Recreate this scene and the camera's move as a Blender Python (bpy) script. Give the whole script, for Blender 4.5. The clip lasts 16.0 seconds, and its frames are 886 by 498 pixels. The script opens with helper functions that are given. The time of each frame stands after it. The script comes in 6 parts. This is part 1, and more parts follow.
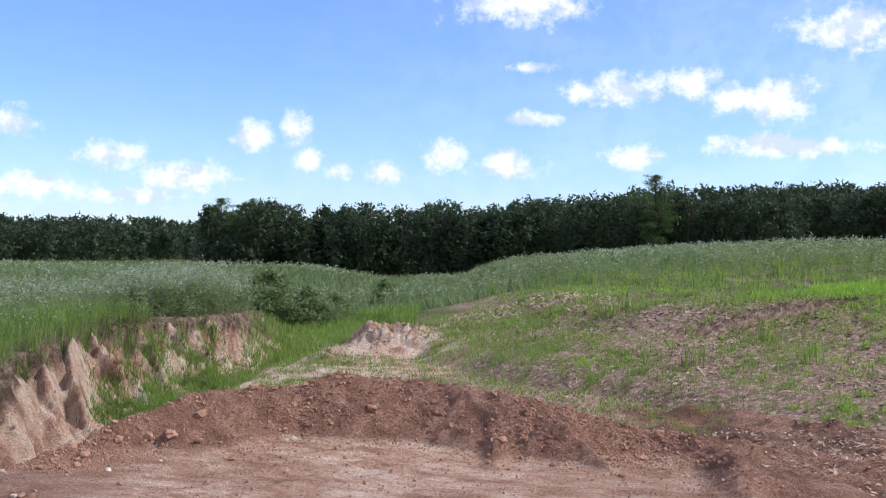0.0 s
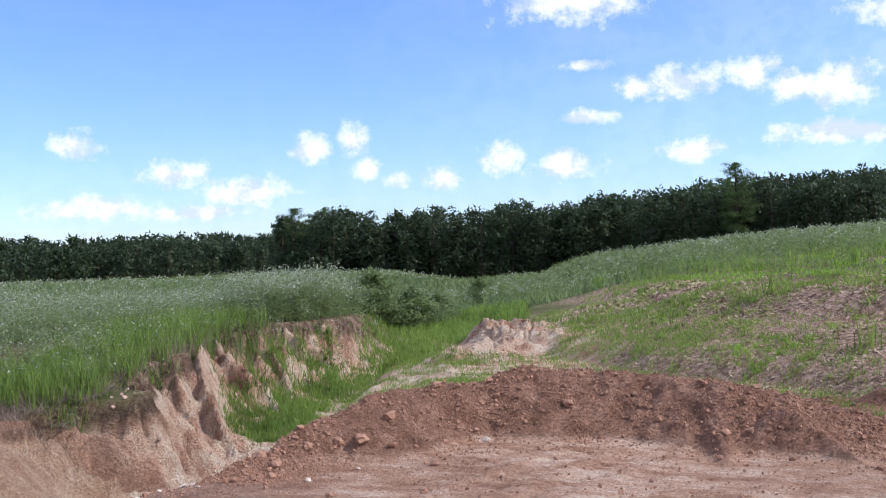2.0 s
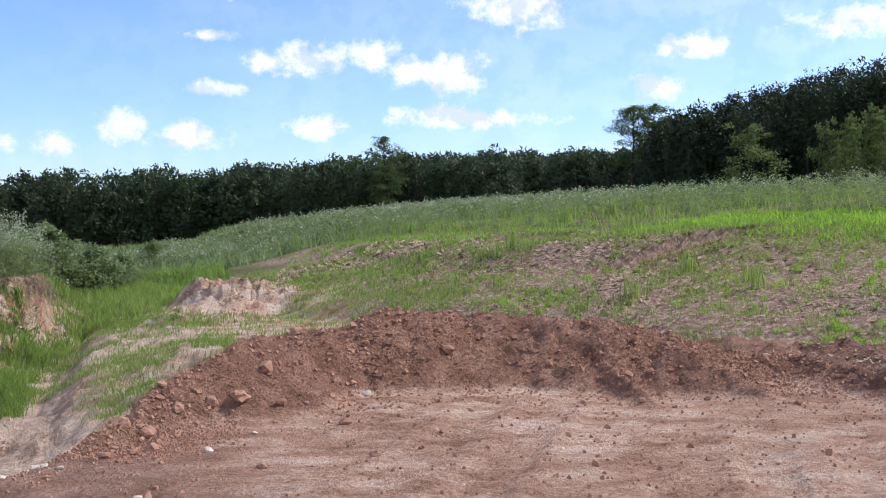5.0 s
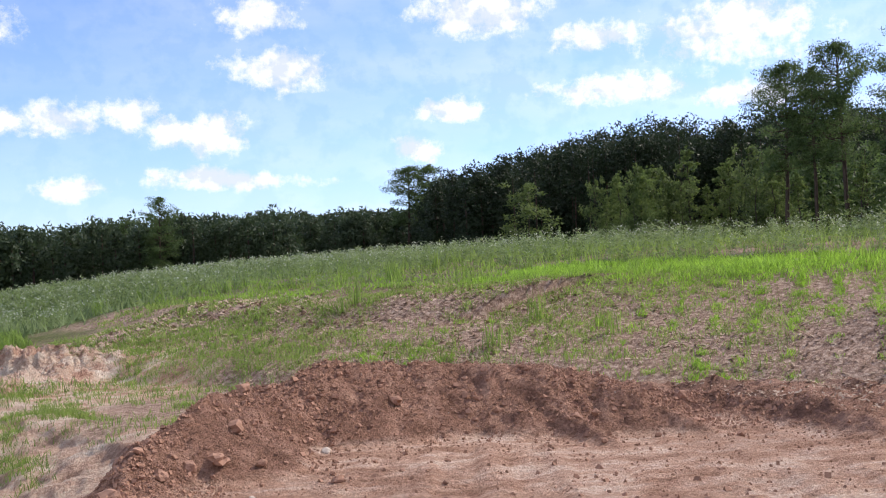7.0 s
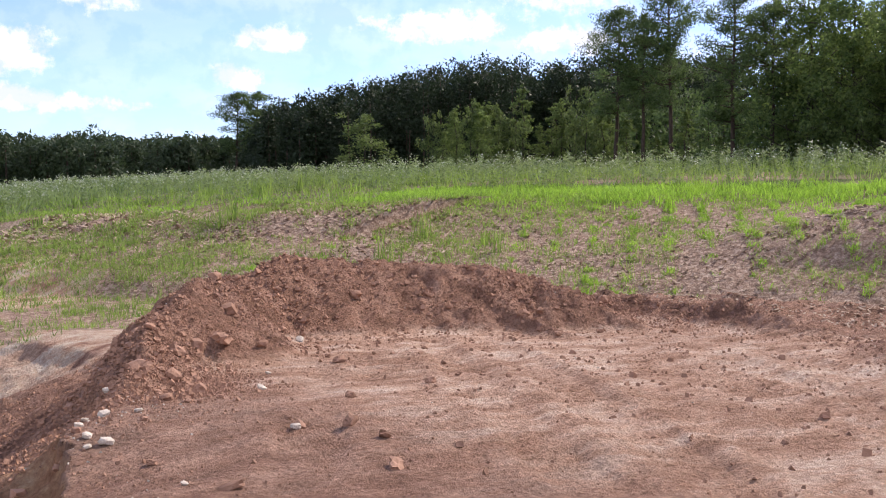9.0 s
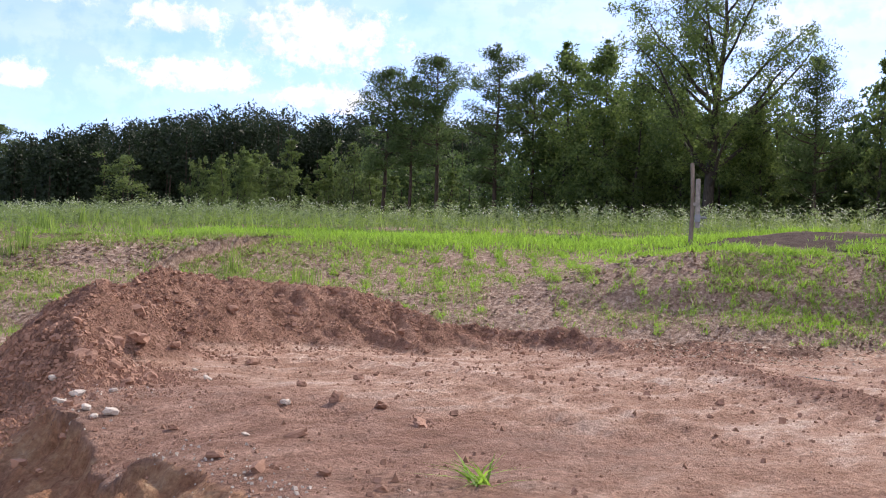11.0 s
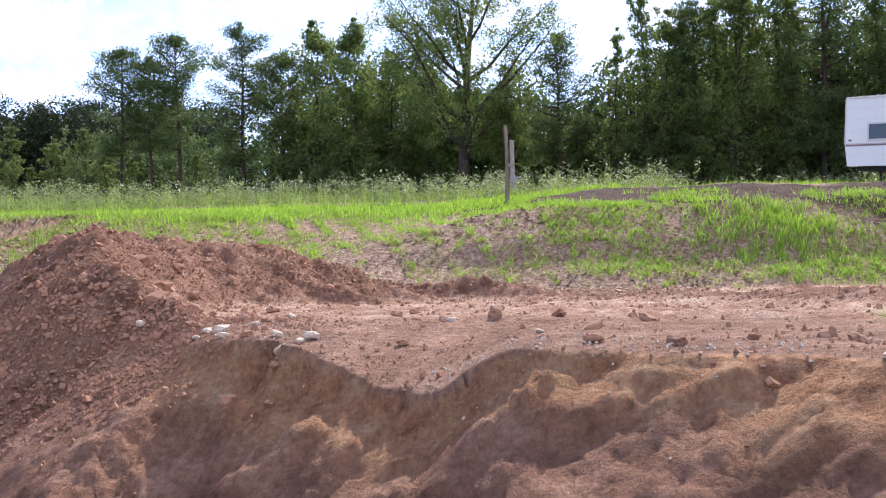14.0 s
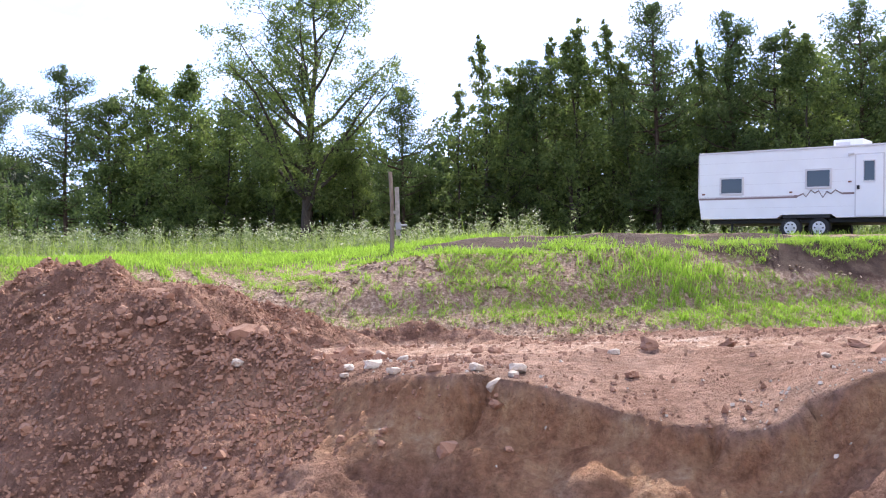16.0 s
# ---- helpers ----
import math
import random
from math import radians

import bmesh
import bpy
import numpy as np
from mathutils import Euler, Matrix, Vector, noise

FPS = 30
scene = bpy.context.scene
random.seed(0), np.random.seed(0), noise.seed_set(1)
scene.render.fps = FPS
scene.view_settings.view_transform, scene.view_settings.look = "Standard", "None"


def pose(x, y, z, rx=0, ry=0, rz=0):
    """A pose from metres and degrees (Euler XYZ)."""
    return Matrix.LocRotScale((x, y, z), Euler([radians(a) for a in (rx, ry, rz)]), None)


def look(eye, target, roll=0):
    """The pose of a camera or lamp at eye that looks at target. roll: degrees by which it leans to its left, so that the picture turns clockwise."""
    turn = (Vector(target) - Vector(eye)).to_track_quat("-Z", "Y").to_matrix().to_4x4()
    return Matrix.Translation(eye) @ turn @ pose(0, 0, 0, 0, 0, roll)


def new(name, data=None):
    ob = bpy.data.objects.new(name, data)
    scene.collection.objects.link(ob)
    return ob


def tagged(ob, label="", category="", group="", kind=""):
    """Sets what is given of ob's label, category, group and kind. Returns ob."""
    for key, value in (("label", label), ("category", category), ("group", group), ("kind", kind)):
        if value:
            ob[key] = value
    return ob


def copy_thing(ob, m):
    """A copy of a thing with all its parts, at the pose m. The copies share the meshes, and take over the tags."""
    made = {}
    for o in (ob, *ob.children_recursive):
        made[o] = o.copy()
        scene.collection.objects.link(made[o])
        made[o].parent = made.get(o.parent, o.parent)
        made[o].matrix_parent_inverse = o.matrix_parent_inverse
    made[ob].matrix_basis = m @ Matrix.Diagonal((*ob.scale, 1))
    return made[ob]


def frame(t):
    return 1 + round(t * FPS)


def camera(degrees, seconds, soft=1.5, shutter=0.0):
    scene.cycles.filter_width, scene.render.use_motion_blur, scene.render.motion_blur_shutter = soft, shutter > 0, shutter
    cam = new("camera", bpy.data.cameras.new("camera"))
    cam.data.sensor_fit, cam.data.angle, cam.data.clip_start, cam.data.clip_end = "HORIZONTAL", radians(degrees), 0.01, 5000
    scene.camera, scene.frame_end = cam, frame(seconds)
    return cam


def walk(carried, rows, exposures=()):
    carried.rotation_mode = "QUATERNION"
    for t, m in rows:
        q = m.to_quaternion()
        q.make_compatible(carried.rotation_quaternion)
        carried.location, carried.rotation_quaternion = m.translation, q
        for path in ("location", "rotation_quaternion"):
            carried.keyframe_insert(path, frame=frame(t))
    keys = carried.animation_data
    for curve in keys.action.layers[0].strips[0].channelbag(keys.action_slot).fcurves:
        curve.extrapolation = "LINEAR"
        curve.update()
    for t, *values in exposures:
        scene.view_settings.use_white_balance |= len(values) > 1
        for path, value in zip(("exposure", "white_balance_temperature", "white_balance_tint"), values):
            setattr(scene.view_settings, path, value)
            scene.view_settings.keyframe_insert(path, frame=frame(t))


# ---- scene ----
cam = camera(47.42, 16.0, soft=1.1)
PATH = [
    (0, pose(0.000, 0.000, 2.200, 89.944, -0.647, -0.000)),
    (0.5, pose(-0.390, 0.243, 2.165, 87.995, 0.113, 1.387)),
    (1, pose(-0.756, 0.610, 2.074, 88.168, 0.941, 2.507)),
    (1.5, pose(-1.250, 0.911, 1.984, 89.666, 1.409, 3.480)),
    (2, pose(-1.683, 1.298, 1.898, 90.229, 1.994, 3.480)),
    (2.5, pose(-2.104, 1.733, 1.817, 90.476, 1.061, 3.813)),
    (3, pose(-2.621, 2.112, 1.695, 90.303, 0.540, 0.854)),
    (3.5, pose(-2.968, 2.474, 1.638, 89.570, 0.345, -4.374)),
    (4, pose(-3.418, 2.880, 1.589, 89.962, -0.505, -9.628)),
    (4.2, pose(-3.617, 3.063, 1.536, 89.965, -0.392, -11.252)),
    (6.3, pose(-5.290, 4.184, 1.340, 85.459, 1.574, -25.181)),
    (6.5, pose(-5.463, 4.325, 1.336, 88.154, 1.968, -25.892)),
    (7, pose(-5.919, 4.618, 1.270, 91.420, 2.058, -30.854)),
    (7.5, pose(-6.223, 4.835, 1.209, 89.163, 1.842, -33.929)),
    (8, pose(-6.538, 5.046, 1.157, 89.084, 0.291, -39.510)),
    (8.5, pose(-6.915, 5.172, 1.037, 88.697, 0.367, -44.450)),
    (9, pose(-7.295, 5.303, 0.909, 87.543, 0.229, -41.119)),
    (9.5, pose(-7.701, 5.501, 0.803, 90.907, 0.923, -42.973)),
    (10, pose(-8.123, 5.658, 0.692, 91.282, 0.852, -51.249)),
    (10.2, pose(-8.225, 5.666, 0.661, 91.230, -0.221, -52.128)),
    (12.3, pose(-9.290, 6.839, 0.288, 89.964, -0.555, -61.755)),
    (12.5, pose(-9.363, 6.977, 0.265, 89.852, -0.079, -62.982)),
    (13, pose(-9.372, 7.392, 0.200, 90.637, -0.276, -65.278)),
    (13.5, pose(-9.392, 7.870, 0.129, 91.602, 0.297, -68.506)),
    (14, pose(-9.486, 8.287, 0.050, 90.257, 1.328, -71.014)),
    (14.5, pose(-9.381, 8.721, -0.054, 89.766, 1.761, -72.313)),
    (15, pose(-9.361, 9.189, -0.053, 90.855, 2.140, -73.771)),
    (15.5, pose(-9.311, 9.640, -0.071, 93.078, 2.703, -77.451)),
    (16, pose(-9.173, 10.135, -0.066, 93.177, 1.588, -81.512)),
]
EXPOSURES = [(0, 0.16, 6250, 10), (1.3, 0.30, 6250, 10), (2.2, 0.16, 6250, 10), (4.2, 0.12, 6300, 10), (6.3, 0.46, 6600, 11), (7.2, 0.24, 6800, 12), (9, 0.42, 6950, 14), (10.2, 0.42, 6900, 14), (12.5, 0.52, 6750, 14), (14.4, 0.98, 6800, 14), (15, 1.10, 6800, 14), (16, 1.06, 6750, 14)]
walk(cam, PATH, EXPOSURES)

# ---- sun and sky ----
SUN_AZ, SUN_EL = 91.0, 38.0      # clockwise from +y, degrees


def set_light():
    sun = bpy.data.lights.new("sun", "SUN")
    sun.energy, sun.angle, sun.color = 4.0, radians(0.6), (1.0, 0.95, 0.86)
    ob = new("sun", sun)
    a, e = radians(SUN_AZ), radians(SUN_EL)
    ob.matrix_world = look((60 * math.sin(a) * math.cos(e), 60 * math.cos(a) * math.cos(e), 60 * math.sin(e)), (0, 0, 0))


# Cumulus in the sky: azimuth, elevation, half width, half height (degrees)
CLOUDS = [
    (4.4, 13.6, 3.6, 1.0), (10.2, 9.0, 1.9, 0.8), (7.7, 8.7, 0.9, 0.7), (13.9, 9.2, 1.3, 0.9), (18.2, 8.2, 1.9, 1.1), (16.2, 8.4, 1.6, 0.8),
    (-10.8, 6.1, 1.4, 0.7), (-8.4, 6.5, 0.8, 0.8), (-18.2, 4.8, 1.6, 0.7), (-14.4, 3.8, 2.2, 0.8), (0.0, 5.2, 1.1, 0.8), (3.4, 4.9, 1.2, 0.6),
    (-3.3, 4.2, 1.0, 0.6), (-7.6, 4.9, 0.7, 0.6), (-6.0, 4.3, 0.7, 0.5), (-22.5, 3.0, 3.2, 0.6), (-17.0, 2.7, 2.6, 0.4), (5.0, 7.3, 1.5, 0.4),
    (10.9, 5.2, 1.6, 0.6), (17.3, 5.9, 2.2, 0.5), (22.0, 11.6, 2.6, 1.1), (4.7, 10.2, 1.2, 0.3), (31.8, 9.2, 2.0, 0.7),
    (33.5, 14.6, 3.6, 1.3), (40.0, 12.9, 2.4, 0.7), (41.0, 10.0, 4.0, 0.8), (20.8, 14.6, 2.2, 1.0),
    (47.5, 12.6, 4.4, 1.6), (29.6, 7.2, 1.2, 0.7), (-23.3, 6.4, 1.1, 0.7), (19.0, 5.6, 4.0, 0.5),
    (3.6, 4.6, 1.9, 0.6), (49.0, 9.2, 3.2, 0.8),
]


def set_world():
    world = bpy.data.worlds.new("sky")
    scene.world = world
    world.use_nodes = True
    nt = world.node_tree
    nt.nodes.clear()

    def node(kind, **inputs):
        n = nt.nodes.new(kind)
        return n

    def math_node(op, a, b=None, c=None):
        n = nt.nodes.new("ShaderNodeMath")
        n.operation = op
        for i, v in enumerate((a, b, c)):
            if v is None:
                continue
            if isinstance(v, (int, float)):
                n.inputs[i].default_value = v
            else:
                nt.links.new(v, n.inputs[i])
        return n.outputs[0]

    out, back, sky = node("ShaderNodeOutputWorld"), node("ShaderNodeBackground"), node("ShaderNodeTexSky")
    sky.sky_type, sky.sun_disc = "NISHITA", False
    sky.sun_elevation, sky.sun_rotation = radians(SUN_EL), radians(SUN_AZ)
    sky.air_density, sky.dust_density, sky.ozone_density = 1.0, 0.25, 2.5
    back.inputs["Strength"].default_value = SKY
    tc, sep = node("ShaderNodeTexCoord"), node("ShaderNodeSeparateXYZ")
    nt.links.new(tc.outputs["Generated"], sep.inputs[0])
    deg = 180 / math.pi
    az = math_node("MULTIPLY", math_node("ARCTAN2", sep.outputs[0], sep.outputs[1]), deg)
    el = math_node("MULTIPLY", math_node("ARCSINE", sep.outputs[2]), deg)
    flat = node("ShaderNodeCombineXYZ")
    nt.links.new(az, flat.inputs[0])
    nt.links.new(el, flat.inputs[1])
    noise_a = node("ShaderNodeTexNoise")
    noise_a.inputs["Scale"].default_value, noise_a.inputs["Detail"].default_value = 0.7, 8.0
    noise_a.inputs["Roughness"].default_value = 0.68
    nt.links.new(flat.outputs[0], noise_a.inputs["Vector"])
    best = None
    for a, e, w, h in CLOUDS:
        m = node("ShaderNodeMapping")
        m.inputs["Location"].default_value = (-a / w, -e / h, 0)
        m.inputs["Scale"].default_value = (1 / w, 1 / h, 1)
        nt.links.new(flat.outputs[0], m.inputs["Vector"])
        ln = node("ShaderNodeVectorMath")
        ln.operation = "LENGTH"
        nt.links.new(m.outputs[0], ln.inputs[0])
        best = ln.outputs["Value"] if best is None else math_node("MINIMUM", best, ln.outputs["Value"])
    wob = math_node("MULTIPLY_ADD", math_node("SUBTRACT", noise_a.outputs["Fac"], 0.5), 3.2, best)
    puff = node("ShaderNodeMapRange")
    puff.interpolation_type = "SMOOTHSTEP"
    for k, v in (("From Min", 1.55), ("From Max", 0.25), ("To Min", 0.0), ("To Max", 0.93)):
        puff.inputs[k].default_value = v
    nt.links.new(wob, puff.inputs["Value"])
    # thin veil near the horizon and towards the sun
    veil_n = node("ShaderNodeTexNoise")
    veil_n.inputs["Scale"].default_value, veil_n.inputs["Detail"].default_value = 0.16, 5.0
    stretch = node("ShaderNodeMapping")
    stretch.inputs["Scale"].default_value = (1.0, 3.0, 1.0)
    nt.links.new(flat.outputs[0], stretch.inputs["Vector"])
    nt.links.new(stretch.outputs[0], veil_n.inputs["Vector"])
    toward = node("ShaderNodeMapRange")
    for k, v in (("From Min", -10.0), ("From Max", 85.0), ("To Min", 0.05), ("To Max", 0.9)):
        toward.inputs[k].default_value = v
    nt.links.new(az, toward.inputs["Value"])
    veil = math_node("MULTIPLY", math_node("POWER", veil_n.outputs["Fac"], 1.2), toward.outputs[0])
    low = node("ShaderNodeMapRange")
    for k, v in (("From Min", 0.0), ("From Max", 8.0), ("To Min", 0.16), ("To Max", 0.0)):
        low.inputs[k].default_value = v
    nt.links.new(el, low.inputs["Value"])
    # broken cloud added over the unseen western sky, filling the shaded bank with light
    west_fill = node("ShaderNodeMapRange")
    for k, v in (("From Min", -48.0), ("From Max", -85.0), ("To Min", 0.0), ("To Max", 1.5)):
        west_fill.inputs[k].default_value = v
    nt.links.new(az, west_fill.inputs["Value"])
    veil = math_node("MAXIMUM", veil, math_node("MULTIPLY", veil_n.outputs["Fac"], west_fill.outputs[0]))
    # broken cumulus added overhead, out of view, so that shaded soil is lit whiter
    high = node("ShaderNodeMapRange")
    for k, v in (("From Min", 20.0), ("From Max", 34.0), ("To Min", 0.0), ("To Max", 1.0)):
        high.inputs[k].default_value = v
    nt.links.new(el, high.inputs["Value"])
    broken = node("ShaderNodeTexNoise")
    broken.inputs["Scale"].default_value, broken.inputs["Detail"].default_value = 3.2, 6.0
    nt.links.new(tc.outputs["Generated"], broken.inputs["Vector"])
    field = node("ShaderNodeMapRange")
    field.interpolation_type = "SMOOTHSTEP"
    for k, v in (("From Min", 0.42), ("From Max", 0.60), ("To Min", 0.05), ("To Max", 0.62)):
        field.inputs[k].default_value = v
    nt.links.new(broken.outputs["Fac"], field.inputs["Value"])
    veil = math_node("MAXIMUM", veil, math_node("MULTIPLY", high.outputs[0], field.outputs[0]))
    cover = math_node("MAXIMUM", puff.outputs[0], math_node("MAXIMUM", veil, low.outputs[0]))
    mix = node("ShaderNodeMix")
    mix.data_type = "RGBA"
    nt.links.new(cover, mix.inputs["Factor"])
    tint = node("ShaderNodeMix")
    tint.data_type, tint.blend_type = "RGBA", "MULTIPLY"
    tint.inputs["Factor"].default_value = 1.0
    nt.links.new(sky.outputs[0], [i for i in tint.inputs if i.name == "A" and i.type == "RGBA"][0])
    [i for i in tint.inputs if i.name == "B" and i.type == "RGBA"][0].default_value = (0.75, 0.88, 1.29, 1)
    nt.links.new([o for o in tint.outputs if o.type == "RGBA"][0], [i for i in mix.inputs if i.name == "A" and i.type == "RGBA"][0])
    shade = node("ShaderNodeValToRGB")
    shade.color_ramp.elements[0].position, shade.color_ramp.elements[0].color = 0.38, CLOUD_SHADE
    shade.color_ramp.elements[1].position, shade.color_ramp.elements[1].color = 0.56, CLOUD_WHITE
    noise_b = node("ShaderNodeTexNoise")
    noise_b.inputs["Scale"].default_value, noise_b.inputs["Detail"].default_value = 0.4, 4.0
    lift = node("ShaderNodeMapping")
    lift.inputs["Location"].default_value = (3.1, 0.6, 0)
    lift.inputs["Scale"].default_value = (0.8, 1.3, 1)
    nt.links.new(flat.outputs[0], lift.inputs["Vector"])
    nt.links.new(lift.outputs[0], noise_b.inputs["Vector"])
    # sides turned to the sun are white, the undersides blue-grey
    toward_sun = node("ShaderNodeMapping")
    toward_sun.inputs["Location"].default_value = (0.45, 0.5, 0)
    nt.links.new(flat.outputs[0], toward_sun.inputs["Vector"])
    noise_c = node("ShaderNodeTexNoise")
    noise_c.inputs["Scale"].default_value, noise_c.inputs["Detail"].default_value = 0.85, 4.0
    nt.links.new(toward_sun.outputs[0], noise_c.inputs["Vector"])
    lit = math_node("MULTIPLY", math_node("SUBTRACT", noise_c.outputs["Fac"], noise_a.outputs["Fac"]), 0.7)
    nt.links.new(math_node("ADD", noise_b.outputs["Fac"], lit), shade.inputs[0])
    nt.links.new(shade.outputs[0], [i for i in mix.inputs if i.name == "B" and i.type == "RGBA"][0])
    nt.links.new(mix.outputs["Result"], back.inputs["Color"])
    nt.links.new(back.outputs[0], out.inputs[0])


SKY = 0.15
CLOUD_WHITE = (6.7, 6.8, 7.2, 1)
CLOUD_SHADE = (4.5, 5.0, 6.0, 1)
set_light()
set_world()


# ---- small tools ----
def material(name, rough=0.9, spec=0.2):
    m = bpy.data.materials.new(name)
    m.use_nodes = True
    nt = m.node_tree
    b = nt.nodes["Principled BSDF"]
    b.inputs["Roughness"].default_value = rough
    b.inputs["Specular IOR Level"].default_value = spec
    return m, nt, b


def tex(nt, scale, detail=6.0, rough=0.6, vec=None, kind="ShaderNodeTexNoise"):
    n = nt.nodes.new(kind)
    n.inputs["Scale"].default_value = scale
    if kind == "ShaderNodeTexNoise":
        n.inputs["Detail"].default_value, n.inputs["Roughness"].default_value = detail, rough
    if vec is not None:
        nt.links.new(vec, n.inputs["Vector"])
    return n


def ramp(nt, fac, stops):
    r = nt.nodes.new("ShaderNodeValToRGB")
    while len(r.color_ramp.elements) < len(stops):
        r.color_ramp.elements.new(0.5)
    for e, (p, c) in zip(r.color_ramp.elements, stops):
        e.position, e.color = p, (*c, 1) if len(c) == 3 else c
    nt.links.new(fac, r.inputs[0])
    return r.outputs[0]


def mixc(nt, fac, a, b, mode="MIX"):
    m = nt.nodes.new("ShaderNodeMix")
    m.data_type, m.blend_type = "RGBA", mode
    for v, k in ((fac, "Factor"), (a, "A"), (b, "B")):
        s = m.inputs[k] if k == "Factor" else [i for i in m.inputs if i.name == k and i.type == "RGBA"][0]
        if isinstance(v, (int, float)):
            s.default_value = v
        elif isinstance(v, tuple):
            s.default_value = (*v, 1)
        else:
            nt.links.new(v, s)
    return [o for o in m.outputs if o.type == "RGBA"][0]


def attr(nt, name):
    n = nt.nodes.new("ShaderNodeAttribute")
    n.attribute_name = name
    return n.outputs["Fac"]


def fmath(nt, op, a, b):
    n = nt.nodes.new("ShaderNodeMath")
    n.operation = op
    for i, v in enumerate((a, b)):
        if isinstance(v, (int, float)):
            n.inputs[i].default_value = v
        else:
            nt.links.new(v, n.inputs[i])
    return n.outputs[0]


def bump(nt, b, height, strength, distance):
    n = nt.nodes.new("ShaderNodeBump")
    n.inputs["Strength"].default_value, n.inputs["Distance"].default_value = strength, distance
    nt.links.new(height, n.inputs["Height"])
    nt.links.new(n.outputs[0], b.inputs["Normal"])


def world_pos(nt):
    return nt.nodes.new("ShaderNodeNewGeometry").outputs["Position"]


# ---- materials ----
LUG_TURN = -62


def soil_material():
    m, nt, b = material("soil", 0.95, 0.12)
    pos = world_pos(nt)
    big, mid, fine = tex(nt, 0.45, 5, 0.6, pos), tex(nt, 3.2, 6, 0.65, pos), tex(nt, 26, 5, 0.7, pos)
    streak_map = nt.nodes.new("ShaderNodeMapping")
    streak_map.inputs["Rotation"].default_value = (0, 0, radians(33))
    streak_map.inputs["Scale"].default_value = (1.1, 2.5, 1)
    nt.links.new(pos, streak_map.inputs["Vector"])
    streak = tex(nt, 1.3, 6, 0.68, streak_map.outputs[0])
    pad = ramp(nt, streak.outputs["Fac"], [(0.32, (0.27, 0.145, 0.098)), (0.43, (0.43, 0.250, 0.175)), (0.52, (0.55, 0.355, 0.262)), (0.64, (0.70, 0.53, 0.43))])
    pad = mixc(nt, ramp(nt, big.outputs["Fac"], [(0.45, (0, 0, 0)), (0.60, (0.35, 0.35, 0.35))]), pad, (0.30, 0.160, 0.105))
    lug_map = nt.nodes.new("ShaderNodeMapping")
    lug_map.inputs["Rotation"].default_value = (0, 0, radians(LUG_TURN))
    nt.links.new(pos, lug_map.inputs["Vector"])
    lugs = nt.nodes.new("ShaderNodeTexWave")
    lugs.inputs["Scale"].default_value, lugs.inputs["Distortion"].default_value = 2.2, 3.0
    lugs.inputs["Detail"].default_value, lugs.inputs["Detail Scale"].default_value = 4.0, 2.2
    nt.links.new(lug_map.outputs[0], lugs.inputs["Vector"])
    pad = mixc(nt, fmath(nt, "MULTIPLY", ramp(nt, tex(nt, 0.8, 3, 0.6, pos).outputs["Fac"], [(0.45, (0, 0, 0)), (0.62, (1, 1, 1))]), 0.08), pad, ramp(nt, lugs.outputs["Fac"], [(0.2, (0.24, 0.125, 0.08)), (0.8, (0.66, 0.49, 0.40))]))
    pad = mixc(nt, 0.14, pad, ramp(nt, mid.outputs["Fac"], [(0.35, (0.21, 0.115, 0.078)), (0.65, (0.47, 0.305, 0.225))]))
    loose = ramp(nt, mid.outputs["Fac"], [(0.30, (0.21, 0.110, 0.076)), (0.5, (0.37, 0.202, 0.144)), (0.70, (0.54, 0.325, 0.240))])
    bank_map = nt.nodes.new("ShaderNodeMapping")
    bank_map.inputs["Scale"].default_value = (1.0, 1.6, 0.45)
    nt.links.new(pos, bank_map.inputs["Vector"])
    bank_n = tex(nt, 1.5, 7, 0.68, bank_map.outputs[0])
    bank = ramp(nt, bank_n.outputs["Fac"], [(0.33, (0.29, 0.145, 0.105)), (0.42, (0.53, 0.31, 0.225)), (0.50, (0.68, 0.47, 0.35)), (0.62, (0.79, 0.64, 0.52))])
    crack_map = nt.nodes.new("ShaderNodeMapping")
    crack_map.inputs["Scale"].default_value = (1.0, 1.0, 0.4)
    nt.links.new(pos, crack_map.inputs["Vector"])
    crack_n = tex(nt, 6.0, 7, 0.7, crack_map.outputs[0])
    tan = ramp(nt, crack_n.outputs["Fac"], [(0.30, (0.31, 0.14, 0.075)), (0.42, (0.50, 0.255, 0.145)), (0.58, (0.62, 0.37, 0.22)), (0.72, (0.70, 0.50, 0.34))])
    mulch = ramp(nt, tex(nt, 9, 6, 0.72, pos).outputs["Fac"], [(0.34, (0.17, 0.105, 0.078)), (0.5, (0.34, 0.225, 0.168)), (0.64, (0.57, 0.43, 0.345))])
    turf = ramp(nt, mid.outputs["Fac"], [(0.3, (0.05, 0.075, 0.02)), (0.55, (0.10, 0.13, 0.035)), (0.72, (0.19, 0.15, 0.08))])
    dark = ramp(nt, mid.outputs["Fac"], [(0.3, (0.045, 0.027, 0.023)), (0.7, (0.11, 0.070, 0.058))])
    col = mixc(nt, attr(nt, "loose"), pad, loose)
    col = mixc(nt, attr(nt, "tan"), col, tan)
    col = mixc(nt, attr(nt, "bank"), col, bank)
    sand = ramp(nt, bank_n.outputs["Fac"], [(0.34, (0.50, 0.33, 0.245)), (0.5, (0.68, 0.50, 0.39)), (0.66, (0.80, 0.66, 0.55))])
    col = mixc(nt, attr(nt, "sand"), col, sand)
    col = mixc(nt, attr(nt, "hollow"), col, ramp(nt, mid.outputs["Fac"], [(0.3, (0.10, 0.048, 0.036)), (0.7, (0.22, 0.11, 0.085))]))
    col = mixc(nt, attr(nt, "mulch"), col, mulch)
